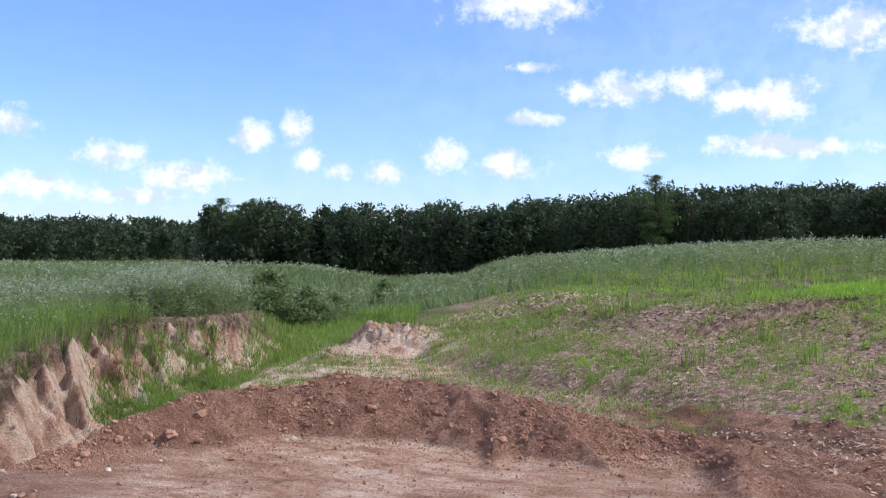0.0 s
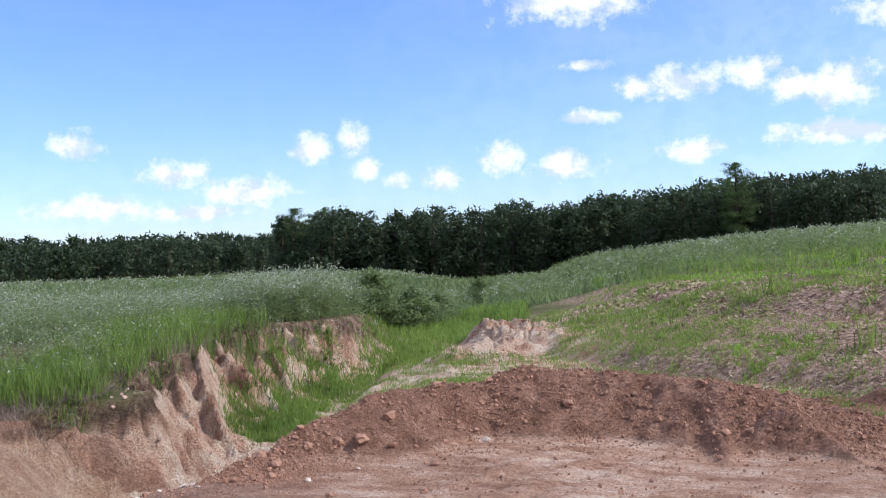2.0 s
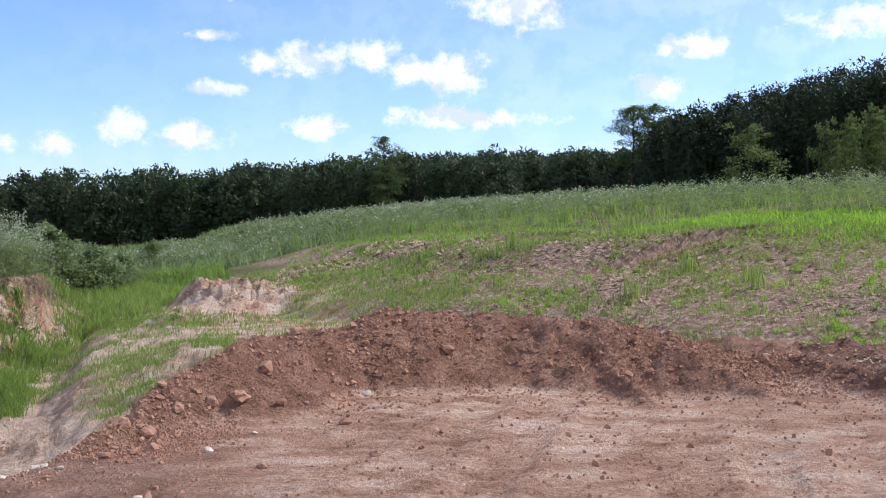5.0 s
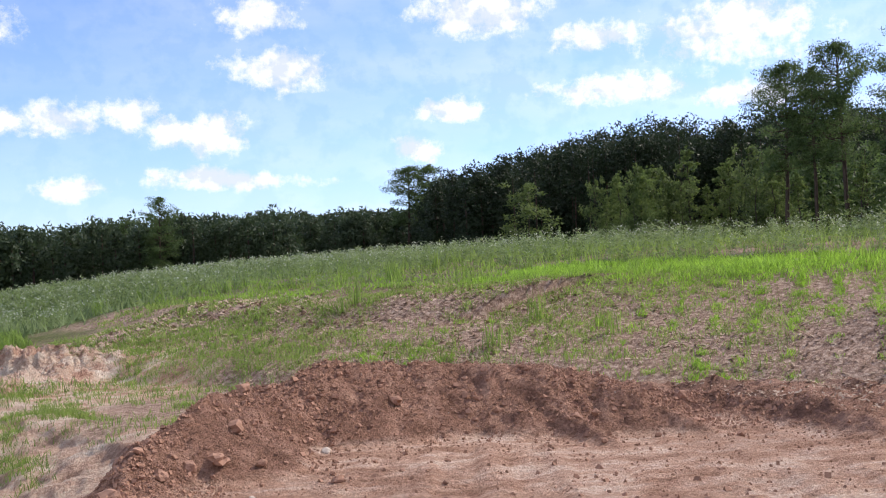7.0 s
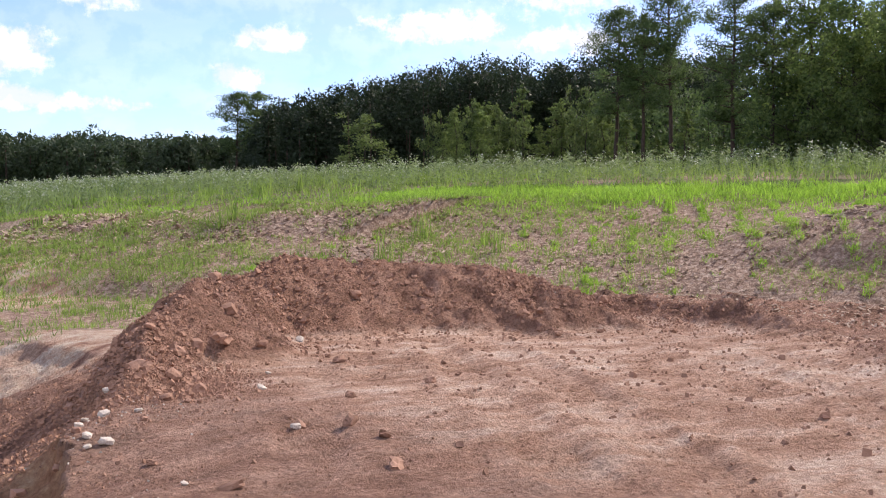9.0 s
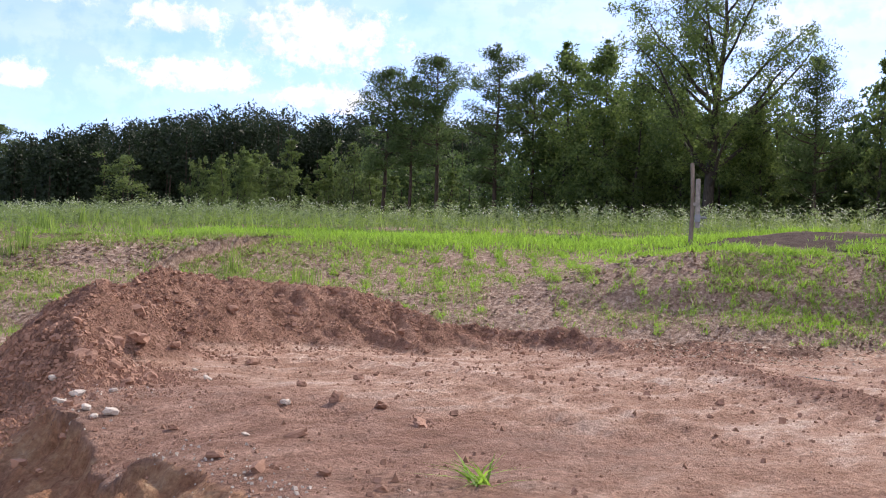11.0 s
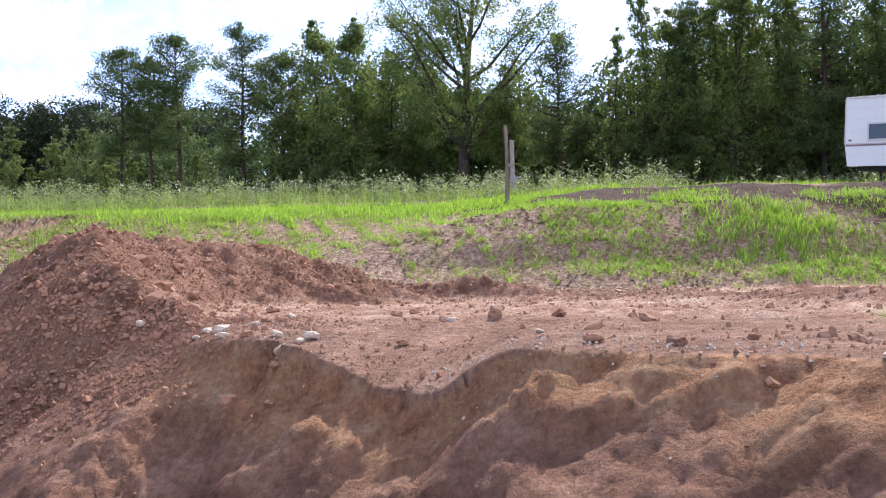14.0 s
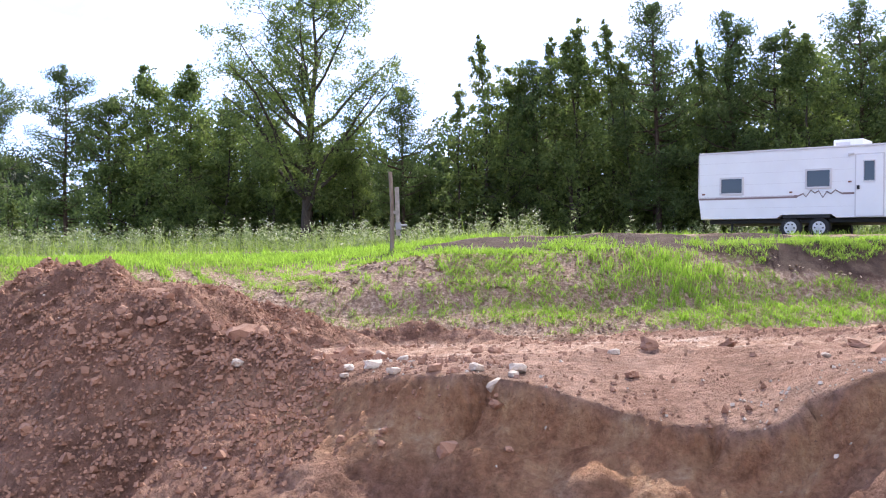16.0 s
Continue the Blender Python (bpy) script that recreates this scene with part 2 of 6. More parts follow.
    col = mixc(nt, attr(nt, "dark"), col, dark)
    col = mixc(nt, attr(nt, "turf"), col, turf)
    col = mixc(nt, 0.6, col, ramp(nt, fine.outputs["Fac"], [(0.32, (0.22, 0.21, 0.20)), (0.68, (0.78, 0.78, 0.78))]), "OVERLAY")
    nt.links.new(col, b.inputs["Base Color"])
    graded = fmath(nt, "SUBTRACT", 1.0, fmath(nt, "MINIMUM", 1.0, fmath(nt, "ADD", fmath(nt, "ADD", attr(nt, "loose"), attr(nt, "mulch")), fmath(nt, "ADD", attr(nt, "bank"), attr(nt, "tan")))))
    ridges = fmath(nt, "MULTIPLY", fmath(nt, "MULTIPLY", lugs.outputs["Fac"], 0.015), graded)
    hgt = fmath(nt, "ADD", fmath(nt, "ADD", ridges, fmath(nt, "MULTIPLY", fine.outputs["Fac"], 0.5)), fmath(nt, "ADD", mid.outputs["Fac"], fmath(nt, "MULTIPLY", tex(nt, 70, 3, 0.6, pos).outputs["Fac"], 0.22)))
    # crumbly broken surface, strongest on loose and cut soil
    crumb = tex(nt, 24, 6, 0.75, pos)
    lumps = tex(nt, 11, 5, 0.7, pos)
    broken = fmath(nt, "ADD", 0.25, fmath(nt, "MULTIPLY", 0.75, fmath(nt, "MAXIMUM", attr(nt, "loose"), fmath(nt, "MAXIMUM", attr(nt, "tan"), attr(nt, "bank")))))
    grit = fmath(nt, "ADD", fmath(nt, "MULTIPLY", crumb.outputs["Fac"], 1.0), fmath(nt, "MULTIPLY", lumps.outputs["Fac"], 1.1))
    grit = fmath(nt, "ADD", grit, fmath(nt, "MULTIPLY", fmath(nt, "MULTIPLY", crack_n.outputs["Fac"], 2.0), attr(nt, "tan")))
    hgt = fmath(nt, "ADD", hgt, fmath(nt, "MULTIPLY", grit, broken))
    bump(nt, b, hgt, 1.0, 0.115)
    return m


def leaf_material(name, dark, light, trans=0.35, spread=1.0):
    m, nt, b = material(name, 0.6, 0.25)
    geo = nt.nodes.new("ShaderNodeNewGeometry")
    n = tex(nt, 0.35, 3, 0.6, geo.outputs["Position"])
    f = fmath(nt, "ADD", fmath(nt, "MULTIPLY", geo.outputs["Random Per Island"], 0.55 * spread), fmath(nt, "MULTIPLY", n.outputs["Fac"], 0.5))
    col = ramp(nt, f, [(0.2, dark), (0.8, light)])
    nt.links.new(col, b.inputs["Base Color"])
    t = nt.nodes.new("ShaderNodeBsdfTranslucent")
    hue = nt.nodes.new("ShaderNodeHueSaturation")
    hue.inputs["Value"].default_value, hue.inputs["Saturation"].default_value, hue.inputs["Hue"].default_value = 1.45, 1.05, 0.495
    nt.links.new(col, hue.inputs["Color"])
    nt.links.new(hue.outputs[0], t.inputs["Color"])
    mx = nt.nodes.new("ShaderNodeMixShader")
    mx.inputs[0].default_value = trans
    nt.links.new(b.outputs[0], mx.inputs[1])
    nt.links.new(t.outputs[0], mx.inputs[2])
    nt.links.new(mx.outputs[0], nt.nodes["Material Output"].inputs["Surface"])
    return m


def stone_material(name, lo, hi, scale=9.0):
    m, nt, b = material(name, 0.92, 0.2)
    pos = world_pos(nt)
    n, f = tex(nt, scale, 6, 0.65, pos), tex(nt, scale * 7, 4, 0.6, pos)
    info = nt.nodes.new("ShaderNodeObjectInfo")
    geo = nt.nodes.new("ShaderNodeNewGeometry")
    k = fmath(nt, "ADD", fmath(nt, "MULTIPLY", n.outputs["Fac"], 0.7), fmath(nt, "MULTIPLY", fmath(nt, "ADD", info.outputs["Random"], geo.outputs["Random Per Island"]), 0.22))
    nt.links.new(ramp(nt, k, [(0.25, lo), (0.8, hi)]), b.inputs["Base Color"])
    bump(nt, b, fmath(nt, "ADD", n.outputs["Fac"], fmath(nt, "MULTIPLY", f.outputs["Fac"], 0.4)), 0.6, 0.02)
    return m


def bark_material(name, lo, hi):
    m, nt, b = material(name, 0.95, 0.1)
    mp = nt.nodes.new("ShaderNodeMapping")
    mp.inputs["Scale"].default_value = (6, 6, 1.2)
    nt.links.new(world_pos(nt), mp.inputs["Vector"])
    n = tex(nt, 2.0, 6, 0.7, mp.outputs[0])
    nt.links.new(ramp(nt, n.outputs["Fac"], [(0.3, lo), (0.7, hi)]), b.inputs["Base Color"])
    bump(nt, b, n.outputs["Fac"], 0.8, 0.03)
    return m


def plain_material(name, color, rough=0.5, metal=0.0, wear=0.12, scale=3.0):
    m, nt, b = material(name, rough, 0.5)
    b.inputs["Metallic"].default_value = metal
    n = tex(nt, scale, 6, 0.65, world_pos(nt))
    lo = tuple(c * (1 - wear) for c in color)
    nt.links.new(ramp(nt, n.outputs["Fac"], [(0.35, lo), (0.65, color)]), b.inputs["Base Color"])
    return m


SOIL = soil_material()
OLIVE = leaf_material("olive_grass", (0.095, 0.145, 0.035), (0.27, 0.36, 0.095), 0.5)
GRASS = leaf_material("bright_grass", (0.115, 0.21, 0.03), (0.29, 0.46, 0.08), 0.52)
TALL = leaf_material("tall_grass", (0.085, 0.14, 0.034), (0.26, 0.36, 0.09), 0.5)
DRY = leaf_material("dry_grass", (0.17, 0.125, 0.10), (0.34, 0.27, 0.22), 0.3)
WEED = leaf_material("weed_leaves", (0.082, 0.12, 0.047), (0.23, 0.29, 0.13), 0.45)
PETAL = leaf_material("weed_flowers", (0.24, 0.28, 0.19), (0.52, 0.54, 0.43), 0.3)
NEEDLE = leaf_material("pine_needles", (0.038, 0.064, 0.025), (0.105, 0.155, 0.055), 0.42)
LEAF = leaf_material("broad_leaves", (0.058, 0.092, 0.033), (0.165, 0.225, 0.068), 0.52)
SHRUB = leaf_material("shrub_leaves", (0.052, 0.082, 0.028), (0.135, 0.175, 0.060), 0.42)
LIGHTLEAF = leaf_material("young_leaves", (0.064, 0.100, 0.032), (0.165, 0.215, 0.072), 0.48)
FARLEAF = leaf_material("far_leaves", (0.034, 0.053, 0.027), (0.060, 0.086, 0.040), 0.25, 0.6)
HILLPINE = leaf_material("hill_needles", (0.015, 0.026, 0.013), (0.034, 0.052, 0.023), 0.25, 0.6)
CLOD = stone_material("clod", (0.18, 0.095, 0.064), (0.38, 0.215, 0.150))
PALE = stone_material("pale_stone", (0.34, 0.255, 0.20), (0.62, 0.53, 0.45), 14.0)
PINE_BARK = bark_material("pine_bark", (0.035, 0.026, 0.022), (0.11, 0.08, 0.065))
GREY_BARK = bark_material("grey_bark", (0.035, 0.03, 0.026), (0.10, 0.085, 0.072))
POST_WOOD = bark_material("post_wood", (0.13, 0.10, 0.085), (0.30, 0.25, 0.21))


# ---- noise on arrays ----
TABLE = np.random.RandomState(7).rand(256, 256)


def vnoise(x, y):
    xi, yi = np.floor(x).astype(int), np.floor(y).astype(int)
    fx, fy = x - xi, y - yi
    fx, fy = fx * fx * (3 - 2 * fx), fy * fy * (3 - 2 * fy)
    a, b = TABLE[xi & 255, yi & 255], TABLE[(xi + 1) & 255, yi & 255]
    c, d = TABLE[xi & 255, (yi + 1) & 255], TABLE[(xi + 1) & 255, (yi + 1) & 255]
    return (a * (1 - fx) + b * fx) * (1 - fy) + (c * (1 - fx) + d * fx) * fy


def fbm(x, y, octaves=4, gain=0.5):
    """Fractal noise about 0, within about -0.5 to 0.5."""
    total, amp, norm = 0, 1.0, 0
    for i in range(octaves):
        total = total + amp * (vnoise(x * 2 ** i + 17.3 * i, y * 2 ** i + 5.1 * i) - 0.5)
        norm += amp
        amp *= gain
    return total / norm


def step(lo, hi, v):
    t = np.clip((v - lo) / (hi - lo), 0, 1)
    return t * t * (3 - 2 * t)


def along(points, x, y):
    """Distance to a polyline of (x, y, value) and the value at the nearest place."""
    best, val = np.full(np.shape(x), 1e9), np.zeros(np.shape(x))
    for (x0, y0, v0), (x1, y1, v1) in zip(points, points[1:]):
        dx, dy = x1 - x0, y1 - y0
        t = np.clip(((x - x0) * dx + (y - y0) * dy) / (dx * dx + dy * dy), 0, 1)
        d = np.hypot(x - x0 - t * dx, y - y0 - t * dy)
        near = d < best
        best, val = np.where(near, d, best), np.where(near, v0 + t * (v1 - v0), val)
    return best, val


def inside(poly, x, y):
    """Distance to a polygon's edge, positive inside."""
    d, _ = along([(a, b, 0) for a, b in poly + poly[:1]], x, y)
    odd = np.zeros(np.shape(x), bool)
    for (x0, y0), (x1, y1) in zip(poly, poly[1:] + poly[:1]):
        if y0 == y1:
            continue
        odd ^= ((y0 > y) != (y1 > y)) & (x < (x1 - x0) * (y - y0) / (y1 - y0) + x0)
    return np.where(odd, d, -d)


# ---- the lie of the land ----
FIELD_U = [-60, -14, -2, 3, 6, 8.2, 10.4, 12.5, 14, 15.5, 17.5, 20, 26, 32, 45, 90, 400]
FIELD_Z = [0.0, 0.25, 0.15, -0.75, -0.95, -0.74, -0.66, -0.60, 0.08, 0.62, 1.12, 1.25, 1.75, 2.1, 2.2, 1.6, 1.0]
CREST = [(-4.75, 11.35, 0.06), (-4.37, 11.85, 0.20), (-3.81, 12.75, 0.42), (-3.25, 13.1, 0.62), (-2.85, 13.9, 0.66), (-2.18, 14.38, 0.71), (-1.48, 14.52, 0.80), (-0.7, 14.62, 0.80), (0.1, 14.46, 0.77), (0.96, 13.95, 0.70), (1.75, 13.95, 0.56), (2.6, 13.95, 0.34), (3.2, 14.25, 0.26)]
SPUR = [(1.75, 13.95, 0.56), (1.5, 13.4, 0.52), (1.85, 12.9, 0.26), (2.1, 12.5, 0.06)]
SPUR_B = [(0.6, 14.2, 0.70), (0.68, 13.5, 0.34), (0.72, 13.1, 0.22), (0.65, 12.4, 0.06)]
RIDGE = [(3.2, 14.3, 0.34), (4.3, 14.9, 0.22), (5.4, 14.6, 0.14), (6.2, 13.4, 0.12), (7.6, 14.2, 0.12), (7.9, 15.6, 0.10)]
RIDGE_B = [(2.9, 19.2, 0.06), (4.2, 19.0, 0.12), (5.6, 18.0, 0.18), (6.6, 16.9, 0.16), (7.6, 15.7, 0.10)]
LOW = [(3.2, 14.3, 0.34), (3.65, 13.25, 0.24), (3.6, 12.2, 0.24), (3.4, 11.4, 0.16), (3.3, 10.7, 0.03)]
WINDROW = [(3.6, 10.4, 0.06), (2.2, 9.7, 0.13), (0.8, 8.7, 0.11), (-0.9, 7.5, 0.12), (-3.0, 6.2, 0.04)]
WINDROW_B = [(6.4, 8.6, 0.08), (4.6, 8.2, 0.16), (2.6, 7.2, 0.12), (0.5, 5.8, 0.06)]
TRACKPATH = [(0, 0, 0), (-1.7, 1.3, 0), (-3.6, 3.0, 0), (-5.3, 4.2, 0), (-6.9, 5.2, 0), (-8.2, 5.7, 0), (-9.3, 6.9, 0), (-9.4, 8.3, 0), (-9.2, 10.3, 0)]
PIT = [(-7.4, 6.7), (-6.75, 7.5), (-6.35, 8.2), (-5.95, 8.9), (-5.9, 9.55), (-5.5, 10.1), (-5.25, 10.9), (-4.78, 11.5), (-4.45, 12.1), (-4.32, 12.75), (-4.05, 13.5), (-3.3, 14.6),
       (-2.7, 16.5), (-2.9, 20), (-3.6, 24), (-4.0, 30), (-5.0, 38), (-6.0, 38), (-6.2, 31.5), (-6.75, 30.2), (-7.2, 29.3), (-7.75, 27), (-8.25, 23.5), (-8.25, 21.2), (-8.6, 18.9),
       (-8.5, 17.2), (-8.75, 16.2), (-9.4, 15.0), (-10.6, 13.4), (-12.5, 11.5), (-18, 9.5), (-18, 3.0), (-9.2, 3.6)]


# ridges that stand out of the eroded bank: x, y, z
BUTTRESS = [
    [(-8.6, 23.6, 0.20), (-8.3, 22.9, 0.12), (-8.07, 21.84, -0.10), (-7.75, 21.2, -0.65), (-7.3, 20.7, -1.2), (-6.9, 20.3, -1.75)],
    [(-8.3, 23.9, 0.10), (-7.9, 23.5, -0.30), (-7.41, 23.3, -0.68), (-6.98, 23.4, -1.15), (-6.6, 23.2, -1.6)],
    [(-9.0, 19.9, -0.12), (-8.5, 19.7, -0.20), (-8.1, 19.75, -0.68), (-7.73, 19.8, -1.12), (-7.1, 19.5, -1.75)],
    [(-9.0, 21.0, 0.0), (-8.35, 21.0, -0.05), (-8.0, 20.5, -0.62), (-7.6, 20.2, -1.3)],
    [(-9.0, 17.9, -0.30), (-8.4, 17.75, -0.48), (-8.15, 17.9, -1.1), (-7.9, 18.0, -1.85)],
    [(-9.0, 18.8, -0.25), (-8.6, 18.75, -0.38), (-8.25, 18.9, -1.0), (-7.8, 19.0, -1.8)],
    [(-8.2, 26.4, 0.15), (-7.7, 26.2, -0.15), (-7.2, 25.8, -0.85), (-6.8, 25.5, -1.4)],
    [(-8.0, 28.6, 0.12), (-7.5, 28.3, -0.05), (-7.1, 28.0, -0.6), (-6.7, 27.7, -1.1)],
    [(-7.4, 30.4, 0.1), (-6.9, 30.0, 0.0), (-6.6, 29.5, -0.6), (-6.3, 29.2, -1.1)],
]


def land_u(x, y):
    """How far up the east slope a place lies."""
    return 0.953 * x + 0.302 * (36 - np.logaddexp(0, (36 - y) * 0.4) / 0.4) + 0.35 * np.clip(10 - y, 0, 8)


# foot of the seeded slope, closed far off to the east
FOOT = [(-60, 120), (-14, 62), (-6, 46), (-1.7, 37), (-1.5, 31.5), (-0.5, 27.5), (1.2, 23.8), (3.4, 21.2), (5.6, 18.3), (7.6, 15.9), (8.6, 14), (10.05, 10), (10.4, 8.2), (12, 4), (14, -2), (20, -14), (40, -60), (700, -700), (700, 1200), (-60, 1200)]


def upslope(x, y):
    """How far a place lies beyond the foot of the slope."""
    return inside(FOOT, x, y)


def green_line(x, y):
    """Where on the slope the closed grass begins."""
    return 2.6 + 3.2 * step(12, 19, y)


TABLE_U = np.arange(-80, 420, 0.25)
KERNEL = np.exp(-np.linspace(-2.2, 2.2, 9) ** 2)
TABLE_Z = np.convolve(np.pad(np.interp(TABLE_U, FIELD_U, FIELD_Z), 4, "edge"), KERNEL / KERNEL.sum(), "valid")


def land(x, y):
    """Height of the ground and the shares of its kinds of soil and colour."""
    x, y = np.asarray(x, float), np.asarray(y, float)
    u = land_u(x, y) + 0.9 * fbm(x * 0.12, y * 0.12, 3)
    field = np.interp(u, TABLE_U, TABLE_Z) + 0.10 * fbm(x * 0.5, y * 0.5, 4) + 0.05 * fbm(x * 2.2, y * 2.2, 3)
    # the slope beyond its foot, steeper towards the south
    f = upslope(x, y) + 0.35 * fbm(x * 0.25 + 7, y * 0.25, 3)
    shelf = np.interp(x, [-6, -2, 0, 3, 6, 10], [-0.5, -0.12, 0.12, 0.55, 0.80, 1.15])
    slope_n = np.interp(f, [-6, -2, 0, 0.5, 1.0, 1.4, 2.5, 4, 5.7, 6.8, 7.6, 12], [-1.0, -0.97, -0.90, -0.62, -0.45, -0.38, -0.10, 0.18, 0.68, 1.0, 1.12, 1.35])
    slope_n = np.where(y > 28, np.minimum(slope_n, shelf + 0.5 * (1 - step(28, 31, y))), slope_n)
    slope_s = np.interp(f, [-6, -2, 0, 0.5, 1.2, 1.9, 3.1, 5.4, 6.1, 8.5, 12, 18], [-0.85, -0.80, -0.70, -0.46, -0.18, 0.36, 0.98, 1.22, 1.34, 1.60, 1.80, 1.9])
    slope_s = slope_s + 0.09 * step(4.0, 7.0, f) * step(12.0, 8.5, y) * (1 - step(10, 14, f))
    mixing = step(13.0, 19.5, y)
    slope = slope_s * (1 - mixing) + slope_n * mixing + 0.10 * fbm(x * 0.5, y * 0.5, 4) + 0.06 * fbm(x * 2.2, y * 2.2, 3)
    near = step(-5, -3, f) * (1 - step(6.5 + 5 * (1 - mixing), 10.0 + 5 * (1 - mixing), f)) * step(-10, 0, y) * (1 - step(36, 48, y)) * step(-9, -5, x)
    field = field * (1 - near) + slope * near
    field = np.where((y > 24) & (y < 60), np.maximum(field, (shelf + 0.08 * fbm(x * 0.5, y * 0.5, 4)) * (1 - step(36, 52, y)) + field * step(36, 52, y)) * step(3, 6, f) + field * (1 - step(3, 6, f)), field)
    # level top of the eroded bank
    top = np.interp(y, [15, 17.2, 19.7, 21.1, 23.3, 28.3, 30.1, 34, 44], [-0.62, -0.33, -0.17, 0.0, 0.22, 0.14, 0.08, 0.0, 0.0]) + 0.10 * fbm(x * 0.5, y * 0.5, 4)
    on_top = step(-5.6, -6.6, x) * step(-26, -18, x) * step(14.5, 16.5, y) * (1 - step(34, 42, y))
    field = field * (1 - on_top) + top * on_top
    far = np.hypot(x, y)
    bearing = np.degrees(np.arctan2(x, y))
    hills = 13 * step(170, 420, far) * step(2, 22, bearing) * (1 - step(70, 110, bearing)) + 4 * step(250, 600, far)
    hills = hills + 4.5 * step(75, 150, far) * step(22, 36, bearing) * (1 - step(60, 75, bearing))
    field = field + hills * (0.9 + 0.4 * fbm(x * 0.006, y * 0.006, 3)) - 0.6 * step(60, 120, far) * (1 - step(8, 25, bearing))
    # the track where the trailer stands
    s_yard = (25.16 - x) * 0.515 + (6.5 - y) * 0.857
    n_yard = (25.16 - x) * 0.857 - (6.5 - y) * 0.515
    yard = step(13, 8, np.abs(s_yard - 4)) * step(6.5, 1.5, np.abs(n_yard + 1.2))
    field = field * (1 - yard) + (1.90 - 0.061 * s_yard + 0.03 * fbm(x * 1.2, y * 1.2, 3)) * yard
    field = field + 0.16 * step(13.0, 15.0, x + 0.06 * (y - 8)) * (1 - step(17, 20, x)) * step(15, 12.5, y) * step(-9, -4, y) * (1 + 0.9 * fbm(x * 1.6, y * 1.6, 4, 0.6))
    pad = -0.47 - 0.035 * np.clip(x, -9, 11) + 0.035 * fbm(x * 0.7, y * 0.7, 4) + 0.02 * fbm(x * 4, y * 4, 3)
    # wheel ruts with lug marks across the graded pad
    ruts = np.zeros(np.shape(x))
    way = 0.546 * x + 0.838 * y
    for n0, bend in ((-7.75, 0.0), (-7.08, 0.004), (-5.2, 0.012), (-4.5, 0.012), (-2.6, 0.02), (-9.0, -0.01)):
        n = 0.838 * x - 0.546 * y + bend * (y - 9) ** 2
        across = np.abs(n - n0 + 0.12 * fbm(way * 0.8, n * 0.8, 2))
        lug = 0.5 + 0.5 * np.sin(way * 2 * math.pi / 0.17 + 5 * (n - n0))
        ruts = ruts - (1 - step(0.13, 0.22, across)) * (0.008 + 0.014 * lug) + 0.018 * (1 - step(0.03, 0.14, np.abs(across - 0.27)))
    marks = np.sin(way * 2 * math.pi / 0.19 + 5 * fbm(x * 0.7, y * 0.7, 3)) * step(-0.02, 0.10, fbm(x * 0.55 + 12, y * 0.55, 3))
    ruts = ruts + 0.012 * marks + 0.06 * fbm(way * 0.9, (0.838 * x - 0.546 * y) * 2.6, 4, 0.6)
    to_crest, _ = along(CREST, x, y)
    pad = pad + ruts * np.clip(0.75 + 2.0 * fbm(x * 0.6 + 9, y * 0.6, 3), 0, 1) * step(0.9, 1.6, to_crest) * step(-5.6, -4.2, x)
    crest_y = np.interp(x, [-6, -5, -3, -1.5, 0.5, 2, 3.2, 4.3, 5.4], [10.5, 11.4, 13.1, 14.6, 14.6, 13.9, 13.6, 12.2, 11])
    north = step(0.0, 1.7, y - crest_y)
    w = np.maximum(north, step(7.9, 9.4, u + 0.8 * fbm(x * 0.8, y * 0.8, 2)))
    z = pad * (1 - w) + field * w
    # the walked ramp round the pad
    q = -0.85 * x + 0.52 * y
    ramp_z = np.interp(q, [-20, 0, 4.6, 6.7, 8.6, 9.9, 11.5, 12.3, 13.1], [3, 0.6, -0.06, -0.28, -0.58, -0.95, -1.32, -1.58, -1.68]) + 0.04 * fbm(x * 1.5, y * 1.5, 3)
    d_path, _ = along(TRACKPATH, x, y)
    k = (1 - step(0.8, 3.2, d_path)) * (1 - step(6.0, 8.0, y))
    south = (1 - step(-4, 5, y - 0.2 * x)) * (1 - w)
    k = np.maximum(k, south)
    z = z * (1 - k) + ramp_z * k
    # berm pushed up along the pad's edge
    lump = 0.05 * fbm(x * 1.3, y * 1.3, 3) + 0.15 * fbm(x * 3.5, y * 3.5, 4, 0.65)
    heap = np.zeros(np.shape(x))
    for line, pitch in ((CREST, 0.74), (SPUR, 0.80), (SPUR_B, 0.85), (LOW, 0.42), (RIDGE, 0.5), (RIDGE_B, 0.45), (WINDROW, 0.26), (WINDROW_B, 0.26)):
        d, hc = along(line, x, y)
        uneven = hc * (1 + 0.16 * fbm(x * 2.1, y * 2.1, 3)) - pitch * np.maximum(d, 0) * (1 + 0.55 * fbm(x * 0.9 + 3, y * 0.9, 3))
        heap = np.maximum(heap, (uneven + np.sqrt(uneven ** 2 + 0.004)) / 2 - 0.06 * np.exp(-(d / 0.12) ** 2) * hc * 0.5)
    heap = np.where(heap > 0.012, heap - 0.012, 0)
    # churned soil between the pad and the slope
    churn = step(3.0, 3.8, x) * step(10.6, 11.6, y + 0.15 * (x - 3)) * step(0.3, -0.5, f) * step(21.5, 19, y)
    z = z + churn * (0.32 * fbm(x * 1.1 + 4, y * 1.6, 4, 0.6) + 0.16 * np.abs(fbm(x * 2.4, y * 3.2 + 9, 3, 0.6)))
    rough = step(0.015, 0.15, heap)
    z = z + heap + rough * (lump + 0.10 * fbm(x * 7, y * 7, 3, 0.6) + 0.05 * fbm(x * 17 + 3, y * 17, 2, 0.6)) * step(0.0, 0.3, heap + 0.08)
